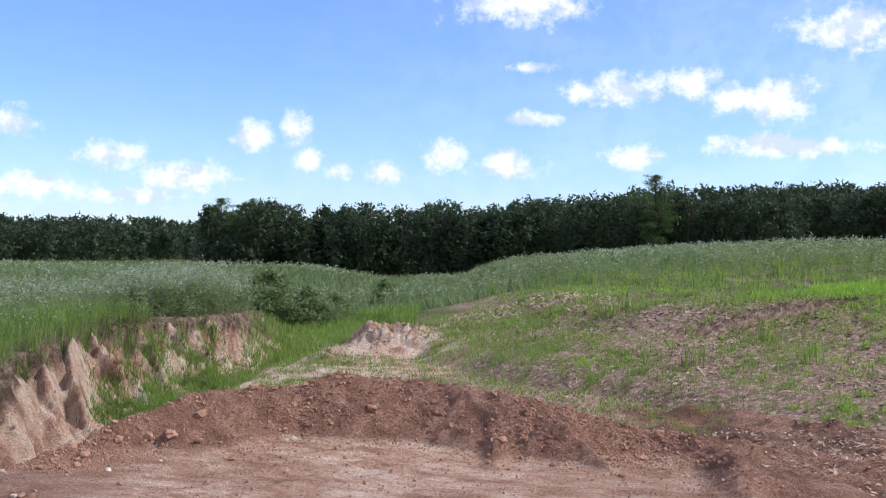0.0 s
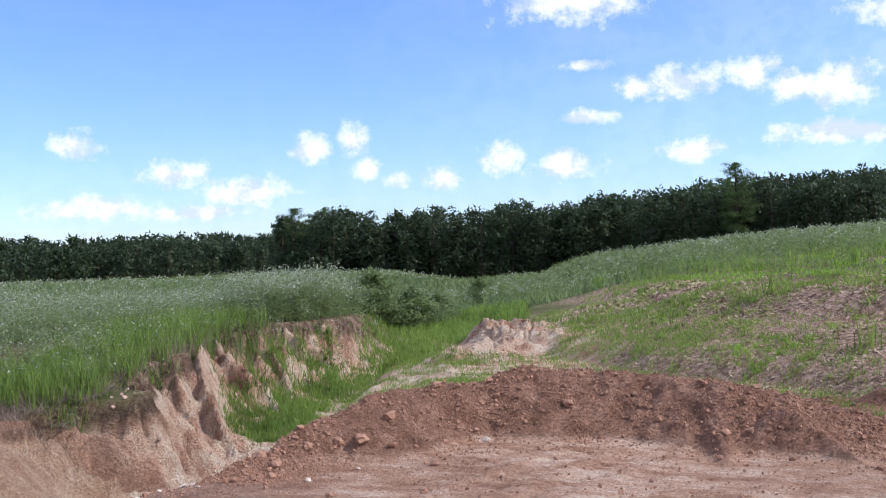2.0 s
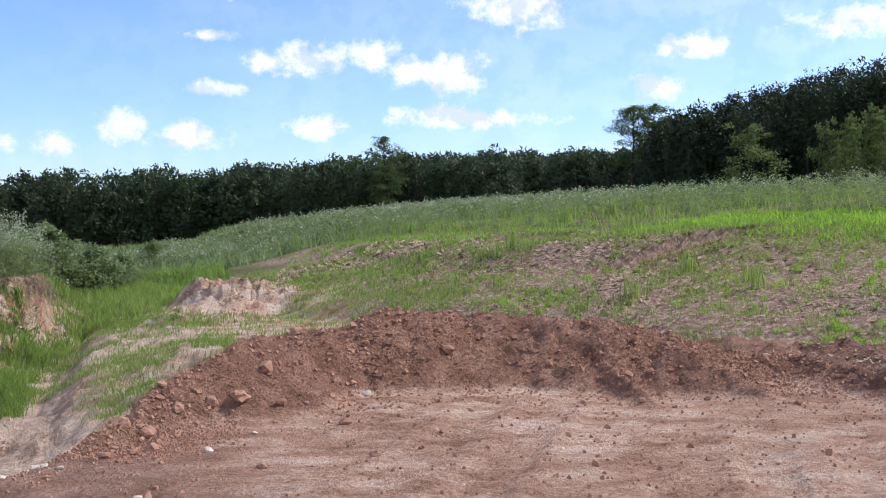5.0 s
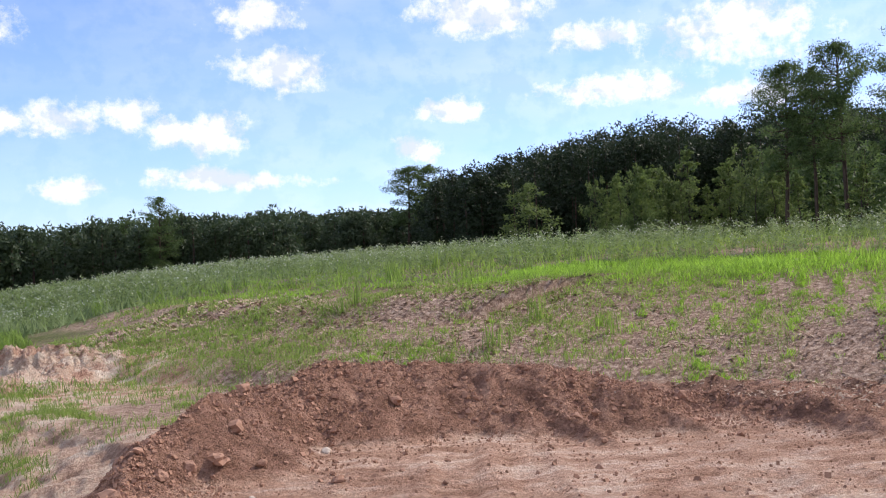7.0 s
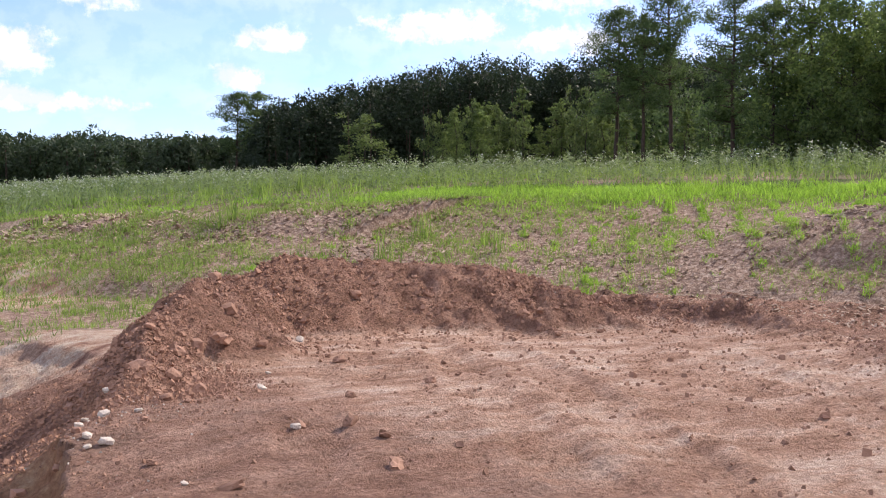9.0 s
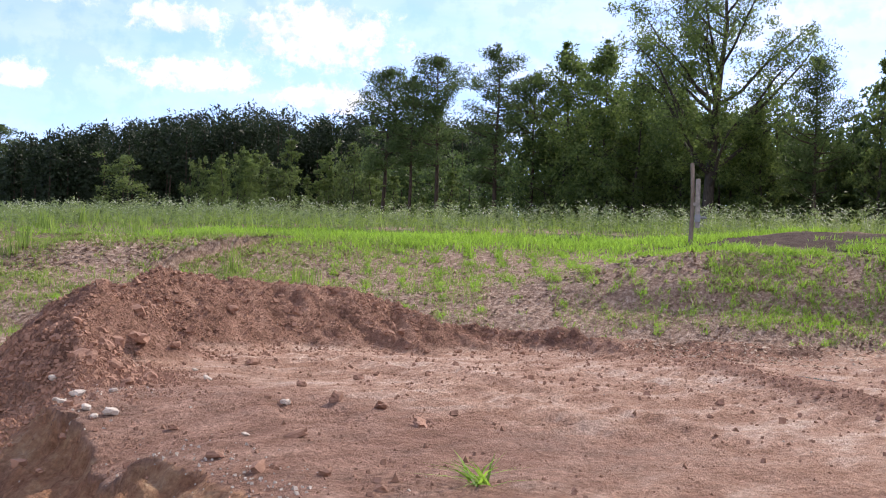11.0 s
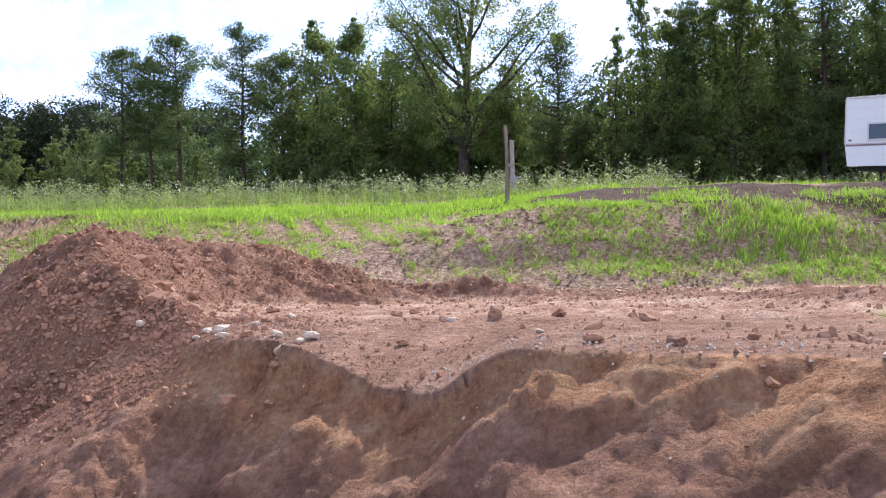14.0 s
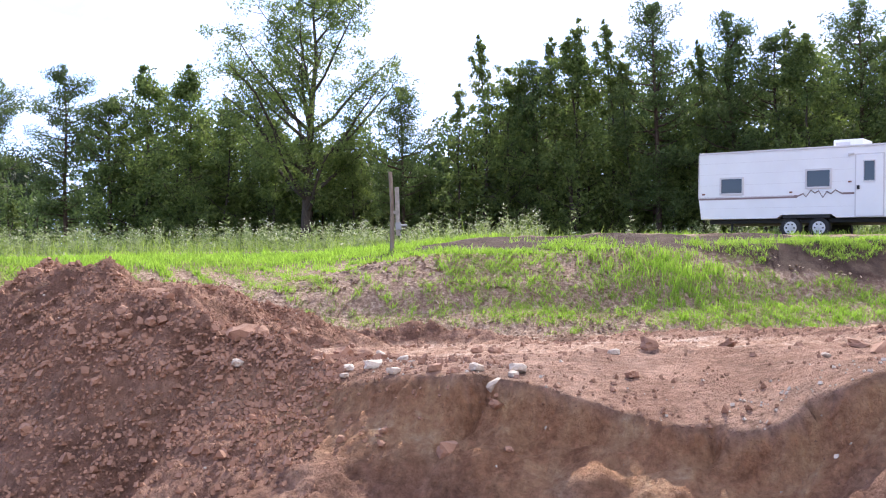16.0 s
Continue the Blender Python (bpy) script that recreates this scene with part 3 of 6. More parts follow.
    # pit and wash
    d = inside(PIT, x, y)
    brink = step(7.6, 8.6, y) * step(11.8, 11.0, y) * step(-8, -7, x)
    sag = 0.24 * np.exp(-((y - 9.62) / np.where(y > 9.62, 0.75, 0.24)) ** 2)
    z = z - brink * sag * np.exp(np.minimum(d, 0) / 0.45)
    wash_x = np.interp(y, [14, 18, 22, 26, 30, 36], [-7.1, -6.6, -6.1, -5.7, -5.4, -5.2])
    west = step(0.1, -0.5, x - wash_x) * step(15, 16.5, y)
    east = step(13.2, 16.0, y) * (1 - west) * step(0.0, 1.2, x - wash_x)
    course = y - 0.22 * x + 0.9 * fbm(x * 0.45 + 2, y * 0.45, 3)
    flute = np.abs(fbm(course * 0.85, x * 0.16 + 56, 2, 0.5)) * 3.2
    flank = np.maximum(step(10.5, 11.2, y), step(9.45, 9.0, y)) * (1 - west)
    rill = 1 - 3.0 * np.abs(fbm(x * 0.45 + 59, course * 1.9, 4, 0.55))
    dn = d + 0.16 * fbm(x * 1.6, y * 1.6, 4) * (1 + 2.0 * west) + 0.05 * fbm(x * 9 + 2, y * 9, 3, 0.7) * (1 - west) - west * (0.85 * flute - 0.52 + 0.60 * (rill - 0.55)) + 0.16 * fbm(x * 4, y * 4, 4, 0.6) + 0.03 * (1 - west) + 0.24 * west * step(17.5, 19, y)
    # cracks and slumped blocks along the fresh scarp
    fresh = brink * step(-0.5, -0.1, d) * (1 - flank)
    lengthwise = 0.39 * x + 0.92 * y
    crack = np.exp(-(fbm(lengthwise * 2.3 + 0.4 * x, x * 0.6 + 3, 3) / 0.035) ** 2)
    dn = dn + fresh * (0.07 * crack + 0.10 * fbm(lengthwise * 5 + 9, x * 5 + y, 3, 0.65))
    dn = np.where(east > 0.01, dn / (1 + 1.2 * east), dn)
    cut = np.interp(dn, [0, 0.025, 0.07, 0.14, 0.42, 0.8, 1.25], [0, 0.12, 0.25, 0.33, 0.58, 0.86, 1.0])
    steep = np.interp(dn, [-0.25, 0, 0.12, 0.5, 1.2, 1.9], [0, 0.10, 0.24, 0.48, 0.86, 1.0])
    gentle = np.interp(dn, [-0.2, 0, 0.15, 0.4, 0.9, 1.6], [0, 0.05, 0.23, 0.44, 0.70, 1.0])
    cut = cut * (1 - flank) + flank * np.where(y > 9.5, steep, gentle)
    trench = np.exp(-((x - wash_x - 0.25 * fbm(x * 0.8, y * 0.8, 3)) / 0.45) ** 2) * step(16, 18, y)
    cut = np.maximum(cut, trench)
    cut_w = np.interp(dn, [0, 0.05, 0.2, 0.5, 0.9, 1.5], [0, 0.14, 0.30, 0.56, 0.84, 1.0])
    face = west * step(0.02, 0.25, dn) * step(2.2, 1.2, dn)
    cut = cut * (1 - west) + cut_w * west
    floor = np.where(y > 12, np.interp(y, [12, 15, 18, 20, 24, 28, 34], [-1.66, -1.80, -2.0, -1.9, -1.70, -1.62, -1.6]), np.maximum(ramp_z, -1.68))
    floor = floor + 0.14 * fbm(x * 0.8, y * 0.8, 4) + 0.04 * fbm(x * 3, y * 3, 3)
    fade = 1 - step(29, 38, y)
    low = np.minimum(z, floor)
    z = z + (low - z) * cut * fade
    rag = 0.10 * fbm(x * 2.4 + 8, y * 2.4, 4, 0.6)
    for line in BUTTRESS:
        d_ridge, z_ridge = along(line, x, y)
        d_ridge = d_ridge * (1 + 0.9 * fbm(x * 1.7, y * 1.7, 3)) + rag
        z = np.where(west > 0.2, np.maximum(z, z_ridge + rag - 1.9 * np.maximum(d_ridge, 0) ** 0.9), z)
    z = z + step(0.05, 0.3, dn) * ((0.10 + 0.15 * west - 0.05 * brink) * fbm(x * 2.6, y * 2.6, 5, 0.66) + 0.06 * fbm(x * 0.9 + 4, y * 0.9, 2)) * fade
    slump = np.exp(-((x + 6.12) ** 2 + (y - 9.22) ** 2) / 0.045) + 0.5 * np.exp(-((x + 6.35) ** 2 + (y - 9.5) ** 2) / 0.05)
    z = z + brink * step(0.06, 0.16, dn) * slump * (0.10 + 0.16 * fbm(x * 6, y * 6, 4, 0.7))
    z = z + 0.13 * brink * step(0.015, 0.10, dn) * fbm(x * 5 + 3, y * 5, 5, 0.72)
    z = z + face * fade * (0.34 * (rill - 0.6) + 0.34 * fbm(x * 3.0, course * 3.8, 4, 0.65))
    z = z + step(0.2, 1.0, x - wash_x) * step(-2.4, -3.2, x) * step(15, 17, y) * step(31, 27, y) * (0.22 * fbm(x * 1.3 + 6, y * 1.3, 4, 0.6) + 0.10 * fbm(x * 4.5, y * 4.5, 3, 0.65))
    # mound of pink spoil
    for mx, my, mh, mr in ((-1.9, 31.8, 0.62, 1.5), (-1.2, 29.6, 0.42, 1.5), (-2.8, 28.2, 0.30, 1.8)):
        r = np.hypot(x - mx, y - my) / mr
        z = z + mh * step(1.1, 0.1, r + 0.6 * fbm(x * 1.2, y * 1.2, 4)) * (1 + 0.6 * fbm(x * 1.5, y * 1.5, 4) + 1.3 * fbm(x * 3.4, y * 3.4, 4, 0.7))
    # hollow of the puddle
    pa, pb = 0.28 * (x - 3.2) + 0.96 * (y - 9.4), 0.28 * (y - 9.4) - 0.96 * (x - 3.2)
    wet = np.exp(-(pa / 1.1) ** 4 - (pb / 0.34) ** 4)
    z = z * (1 - wet) - 0.625 * wet
    ing = step(0.0, 0.25, dn) * fade
    soils = {}
    soils["loose"] = np.clip(np.maximum(np.maximum(churn, 0.75 * step(-3.0, -4.4, x + 0.8 * fbm(x * 0.8, y * 0.8, 3)) * step(7.0, 8.2, y)), np.maximum(step(0.02, 0.10, heap + 0.06 * fbm(x * 2, y * 2, 3)), ing * (1 - west))), 0, 1)
    soils["tan"] = np.clip(step(-0.002, 0.012, dn) * (1 - step(0.16, 0.45, dn + 0.3 * fbm(x * 3, y * 3, 3))) * step(12.3, 10.8, y) * 0.9 + ing * step(-6.9, -7.5, x) * step(17.0, 16.4, y) * step(9.0, 10.5, y), 0, 1)
    channel, _ = along([(-7.2, 13.5, 0), (-6.7, 17.5, 0), (-5.9, 21, 0), (-5.3, 26, 0), (-4.4, 29, 0), (-2.4, 30.2, 0)], x, y)
    wash = np.clip(1 - channel / (0.9 + 0.9 * step(21, 25, y)), 0, 1)
    bench = np.clip(1.4 - np.hypot((x + 2.6) / 2.0, (y - 17.2) / 2.0), 0, 1)
    spoil = np.clip(1.5 - np.hypot((x + 2.2) / 3.0, (y - 29.0) / 5.0), 0, 1)
    terrace = step(-0.4, 0.3, x - wash_x) * step(-2.2, -3.4, x) * step(15, 17, y) * step(31.5, 28, y)
    sandy = np.clip(step(0.35, 0.75, terrace + 1.3 * fbm(x * 0.8 + 2, y * 0.8, 3)) + trench + step(0.2, 0.5, bench + 0.4 * fbm(x * 0.9 + 5, y * 0.9, 3)) + step(0.2, 0.5, wash + 0.7 * fbm(x * 0.9, y * 0.9, 3)) + step(0.2, 0.6, spoil + 0.5 * fbm(x * 0.8, y * 0.8, 3)), 0, 1)
    soils["bank"] = np.clip(west * ing * step(16.8, 17.6, y) + sandy * step(15.5, 17, y), 0, 1)
    soils["sand"] = np.clip(trench * step(17, 19, y) + 0.8 * step(0.2, 0.5, wash + 0.7 * fbm(x * 0.9, y * 0.9, 3)) + 0.7 * step(0.35, 0.75, terrace + 1.6 * fbm(x * 0.8 + 2, y * 0.8, 3)), 0, 1) * step(15.5, 17, y)
    slab = ing * step(-6.9, -7.5, x) * step(17.0, 16.4, y) * step(9.0, 10.5, y)
    soils["sand"] = np.clip(soils["sand"] + 0.55 * slab, 0, 1)
    upper = step(0.0, 1.4, f - green_line(x, y) + 1.5 * fbm(x * 0.5, y * 0.5, 3))
    # bank coloured darker red along the low lines of its rills
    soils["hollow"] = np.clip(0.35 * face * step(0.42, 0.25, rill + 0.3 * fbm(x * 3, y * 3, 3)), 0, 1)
    seeded = np.maximum(step(-0.5, 0.2, f + 0.5 * fbm(x * 0.9, y * 0.9, 3)), north * step(4.5, 2.0, x) * step(16, 18, y))
    soils["mulch"] = np.clip(w * seeded * (1 - np.clip(ing + sandy, 0, 1)), 0, 1) * (1 - step(0.02, 0.1, heap))
    scar = step(0.1, 0.35, 1.2 - np.abs(x - 15.95 + 0.055 * y) / (2.1 - 0.12 * np.clip(y - 10, 0, 6)) + 0.9 * fbm(x * 0.5, y * 0.5, 3)) * step(-6, -2, y)
    topsoil = west * step(-0.05, 0.03, dn) * step(0.16, 0.08, dn) * 0.8
    # scar, topsoil band, and random darker patches on the churned soil
    soils["dark"] = np.clip(scar * step(17.0, 15.0, y) + topsoil + 0.55 * churn * step(-0.05, 0.12, fbm(x * 0.7 + 41, y * 0.7, 3) + 0.05), 0, 1)
    road = step(0.2, 0.6, 1 - np.abs(x - 18.4 + 0.1 * y) / 2.4 + 0.5 * fbm(x * 0.5, y * 0.5, 3)) * step(14, 11, y)
    soils["bank"] = np.maximum(soils["bank"], road * 0.85)
    greens = np.clip(upper + step(33, 40, y) + step(-5.5, -8.5, x) * step(15.5, 17.5, y) * (1 - ing), 0, 1) * w
    greens = greens * np.clip(step(38, 44, y) + 0.55 + 2.4 * fbm(x * 0.45 + 8, y * 0.45, 3), 0, 1)
    soils["turf"] = greens * (1 - soils["dark"]) * (1 - road)
    return z, soils


def height(x, y):
    return land(x, y)[0]


def lines(parts, low, high):
    out = []
    for a, b, g in parts:
        out += list(np.arange(a, b - 1e-6, g))
    out.append(parts[-1][1])
    g, v = parts[-1][2], parts[-1][1]
    while v < high:
        g *= 1.16
        v += g
        out.append(v)
    g, v, head = parts[0][2], parts[0][0], []
    while v > low:
        g *= 1.16
        v -= g
        head.append(v)
    return np.array(head[::-1] + out)


def mesh_from(name, verts, faces, mats, index=None, smooth=False):
    """A mesh from arrays of places and of triangles or quads."""
    verts, faces = np.asarray(verts, np.float32), np.asarray(faces, np.int32)
    me = bpy.data.meshes.new(name)
    k = faces.shape[1]
    me.vertices.add(len(verts))
    me.vertices.foreach_set("co", verts.ravel())
    me.loops.add(faces.size)
    me.loops.foreach_set("vertex_index", faces.ravel())
    me.polygons.add(len(faces))
    me.polygons.foreach_set("loop_start", np.arange(0, faces.size, k, dtype=np.int32))
    for m in mats if isinstance(mats, (list, tuple)) else [mats]:
        me.materials.append(m)
    if index is not None:
        me.polygons.foreach_set("material_index", np.asarray(index, np.int32))
    me.polygons.foreach_set("use_smooth", np.full(len(faces), smooth))
    me.update(calc_edges=True)
    return me


def build_ground():
    gx = lines([(-14, -9.5, 0.12), (-9.5, -6.8, 0.045), (-6.8, -4.7, 0.025), (-4.7, -3.0, 0.035), (-3.0, 4.2, 0.042), (4.2, 9.0, 0.08), (9.0, 16, 0.14), (16, 34, 0.5)], -1500, 1500)
    gy = lines([(2, 6.5, 0.2), (6.5, 8, 0.07), (8, 11.8, 0.028), (11.8, 15.0, 0.034), (15.0, 26, 0.07), (26, 36, 0.12), (36, 60, 0.6)], -600, 2200)
    xx, yy = np.meshgrid(gx, gy)
    z, soils = land(xx.ravel(), yy.ravel())
    nx, ny = len(gx), len(gy)
    i = (np.arange(ny - 1)[:, None] * nx + np.arange(nx - 1)).ravel()
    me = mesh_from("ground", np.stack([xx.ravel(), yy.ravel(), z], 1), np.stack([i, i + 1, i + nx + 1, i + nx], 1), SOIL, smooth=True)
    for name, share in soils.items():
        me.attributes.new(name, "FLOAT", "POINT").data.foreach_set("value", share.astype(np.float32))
    tagged(new("ground", me), "reddish-brown graded dirt pad, berm, cut bank and open field", "ground", kind="structure")


build_ground()
RNG = np.random.RandomState(11)


# ---- plants ----
def blades(base, height_, width, lean, rng, fine=True):
    """Grass blades at the given places; heights and widths per blade."""
    n = len(base)
    a, l = rng.rand(n) * 2 * math.pi, lean * (0.3 + rng.rand(n))
    side = np.stack([np.cos(a), np.sin(a), np.zeros(n)], 1) * (width / 2)[:, None]
    b = rng.rand(n) * 2 * math.pi
    tip = np.stack([np.cos(b) * l * height_, np.sin(b) * l * height_, height_ * (1 - 0.25 * l)], 1)
    if not fine:
        v = np.stack([base - side, base + side, base + tip], 1)
        f = np.arange(3 * n).reshape(n, 3)
        return v.reshape(-1, 3), f
    mid = tip * np.array([0.38, 0.38, 0.62])
    v = np.stack([base - side, base + side, base + mid + side * 0.8, base + mid - side * 0.8, base + tip], 1)
    o = 5 * np.arange(n)[:, None]
    f = np.concatenate([o + [0, 1, 2], o + [0, 2, 3], o + [3, 2, 4]])
    return v.reshape(-1, 3), f


def grass_patch(name, mat, places, count, tall, wide, radius, label, lean=0.5, seed=1, fine=True, category="grass"):
    """One mat of grass: tufts of blades at places (x, y), joined."""
    rng = np.random.RandomState(seed)
    places = np.asarray(places)
    p = np.repeat(places, count, 0) + rng.randn(len(places) * count, 2) * radius
    keep_scale = np.repeat(0.55 + 0.75 * rng.rand(len(places)), count)
    h = tall * keep_scale * (0.55 + 0.6 * rng.rand(len(p)))
    base = np.stack([p[:, 0], p[:, 1], height(p[:, 0], p[:, 1]) - 0.02], 1)
    dist = np.hypot(p[:, 0] + 6, p[:, 1] - 6)
    w = wide * (0.7 + 0.6 * rng.rand(len(p))) * np.clip(dist / 22, 0.7, 4)
    v, f = blades(base, h, w, lean, rng, fine)
    return tagged(new(name, mesh_from(name, v, f, mat)), label, category, kind="stuff")


def scatter(x0, x1, y0, y1, n, density, seed):
    """Random places kept with the chance density(x, y)."""
    rng = np.random.RandomState(seed)
    x, y = x0 + (x1 - x0) * rng.rand(n), y0 + (y1 - y0) * rng.rand(n)
    keep = rng.rand(n) < density(x, y)
    return np.stack([x[keep], y[keep]], 1)


def sections(x, y):
    """Slope position and the bare places."""
    u = land_u(x, y)
    d = inside(PIT, x, y)
    heap, _ = along(CREST, x, y)
    heap2, _ = along(LOW, x, y)
    free = (heap > 1.15) & (heap2 > 0.7)
    return u, d, free


def scar_mask(x, y):
    u = land_u(x, y)
    rag = 0.9 * fbm(x * 0.5, y * 0.5, 3)
    bare = (np.abs(x - 15.95 + 0.055 * y) < 2.2 - 0.12 * np.clip(y - 10, 0, 6) + 1.2 * rag) & (y < 16) & (fbm(x * 0.6 + 50, y * 0.6, 3) > -0.11)
    return bare | ((np.abs(x - 18.4 + 0.1 * y) < 1.9 + rag) & (y < 12.5))


def rows_density(x, y):
    u, d, free = sections(x, y)
    v = x * 0.616 - y * 0.788
    row = np.clip(np.cos(v * 2 * math.pi / 0.8 + 0.9 * fbm(x * 0.3, y * 0.3, 2)), 0, 1) ** 7
    patch = np.clip(0.5 + 2.2 * fbm(x * 0.35 + 40, y * 0.35, 3), 0.05, 1)
    f = upslope(x, y)
    zone = step(-0.3, 0.5, f) * (1 - step(1.0, 2.5, f - green_line(x, y))) * step(27, 20, y) * (x > 2)
    south = step(14, 11.5, y)
    dens = zone * (row * np.clip(0.25 + 1.1 * patch, 0, 1) * (1 - south) + south * np.clip(-0.1 + 1.2 * patch, 0, 1) * 0.75 + 0.07 * patch + 0.5 * step(1.2, 0.4, np.abs(f - 0.3)) * (patch > 0.55))
    return dens * free * ~scar_mask(x, y)


def carpet_density(x, y):
    u, d, free = sections(x, y)
    patch = np.clip(0.75 - 0.22 * step(16, 22, y - 0.5 * x) + 2.0 * fbm(x * 0.3 + 7, y * 0.3, 3), 0.05, 1)
    return step(0.0, 1.4, upslope(x, y) - green_line(x, y) + 1.2 * fbm(x * 0.5, y * 0.5, 2)) * (1 - step(20.5, 23, u)) * patch * ~scar_mask(x, y)


def north_density(x, y):
    u, d, free = sections(x, y)
    patch = np.clip(0.55 + 3.0 * fbm(x * 0.4 + 70, y * 0.4, 3), 0, 1)
    return patch * step(-5.0, -4.2, x) * step(18.3 - 2 * step(-2, 1, x), 20.0 - 1.5 * step(-2, 1, x), y) * (1 - 0.45 * step(0.5, 2.5, upslope(x, y)) * step(2, 5, x)) * (1 - step(8, 10, upslope(x, y))) * free * (np.hypot((x + 1.9) / 2, (y - 30.5) / 3) > 1)


def belt_density(x, y):
    u, d, free = sections(x, y)
    wave = 2.5 * fbm(x * 0.12 + 3, y * 0.12, 2)
    n_yard = (25.16 - x) * 0.857 - (6.5 - y) * 0.515
    crest = np.maximum(step(19.8, 21.5, u + wave), step(7.0, 9.0, upslope(x, y) + wave) * step(26, 30, y) * step(9, 6, x))
    return crest * (1 - step(34, 40, u)) * ~((n_yard > -5) & (n_yard < 7) & (y < 12))


def west_density(x, y):
    d = inside(PIT, x, y)
    return (d < -0.02) * step(-6.6, -7.4, x) * step(16.5, 17.5, y)


def gully_density(x, y):
    d = inside(PIT, x, y)
    patch = np.clip(0.75 + 2.5 * fbm(x * 0.5 + 20, y * 0.5, 3), 0, 1)
    wash_x = np.interp(y, [14, 18, 22, 26, 30, 36], [-7.1, -6.6, -6.1, -5.7, -5.4, -5.2])
    lower = (d > 0.7) & (x < wash_x - 0.45 + 0.5 * step(24, 29, y)) & (y > 21)
    beyond = (y > 30.5) & (x > -6.2) & (x < 0.5) & (np.hypot(x + 1.7, (y - 30.6) * 0.6) > 1.6)
    return patch * (lower | beyond)


def weeds(name, places, tall, leaf_n, flower_n, leaf, flower, label, seed, size=1.0):
    """Upright weeds: a stem, narrow leaves up its length, and a loose head of small pale flowers."""
    rng = np.random.RandomState(seed)
    places = np.asarray(places)
    n = len(places)
    base = np.stack([places[:, 0], places[:, 1], height(places[:, 0], places[:, 1]) - 0.03], 1)
    h = tall * (0.6 + 0.5 * rng.rand(n)) * (1 + 0.5 * fbm(places[:, 0] * 0.3, places[:, 1] * 0.3, 3))
    dist = np.clip(np.hypot(places[:, 0] + 6, places[:, 1] - 6) / 24, 0.8, 3.0) * size
    a, tilt = rng.rand(n) * 6.283, 0.18 * rng.rand(n)
    axis = np.stack([np.cos(a) * tilt, np.sin(a) * tilt, np.ones(n)], 1)
    vs, fs, mi, o = [], [], [], 0

    def put(v, f, m):
        nonlocal o
        vs.append(v)
        fs.append(f + o)
        mi.append(np.full(len(f), m))
        o += len(v)

    v, f = blades(base, h, 0.018 * dist, 0.1, rng, False)
    put(v, f, 0)
    k = np.repeat(np.arange(n), leaf_n)
    t = 0.08 + 0.88 * rng.rand(len(k))
    root = base[k] + axis[k] * (h[k] * t)[:, None] + rng.randn(len(k), 3) * (0.05, 0.05, 0.02)
    az = rng.rand(len(k)) * 6.283
    ln = (0.13 + 0.12 * rng.rand(len(k))) * (1.25 - 0.6 * t) * np.sqrt(dist[k])
    tip = root + np.stack([np.cos(az) * ln, np.sin(az) * ln, ln * (0.5 * rng.rand(len(k)) + 0.1)], 1)
    sd = np.stack([-np.sin(az), np.cos(az), 0.3 * rng.randn(len(k))], 1) * (0.017 + 0.013 * rng.rand(len(k)))[:, None] * dist[k][:, None]
    v = np.stack([root - sd, root + sd, tip], 1).reshape(-1, 3)
    put(v, np.arange(len(v)).reshape(-1, 3), 0)
    if flower_n:
        k = np.repeat(np.arange(n), flower_n)
        top = base[k] + axis[k] * (h[k] * (0.80 + 0.24 * rng.rand(len(k))))[:, None] + rng.randn(len(k), 3) * (0.085, 0.085, 0.03)
        r = (0.011 + 0.014 * rng.rand(len(k))) * dist[k] ** 0.75
        c = rng.randn(len(k), 3, 3) * r[:, None, None]
        v = (top[:, None, :] + c).reshape(-1, 3)
        put(v, np.arange(len(v)).reshape(-1, 3), 1)
    me = mesh_from(name, np.concatenate(vs), np.concatenate(fs), [leaf, flower], np.concatenate(mi))
    return tagged(new(name, me), label, "weeds", kind="stuff")


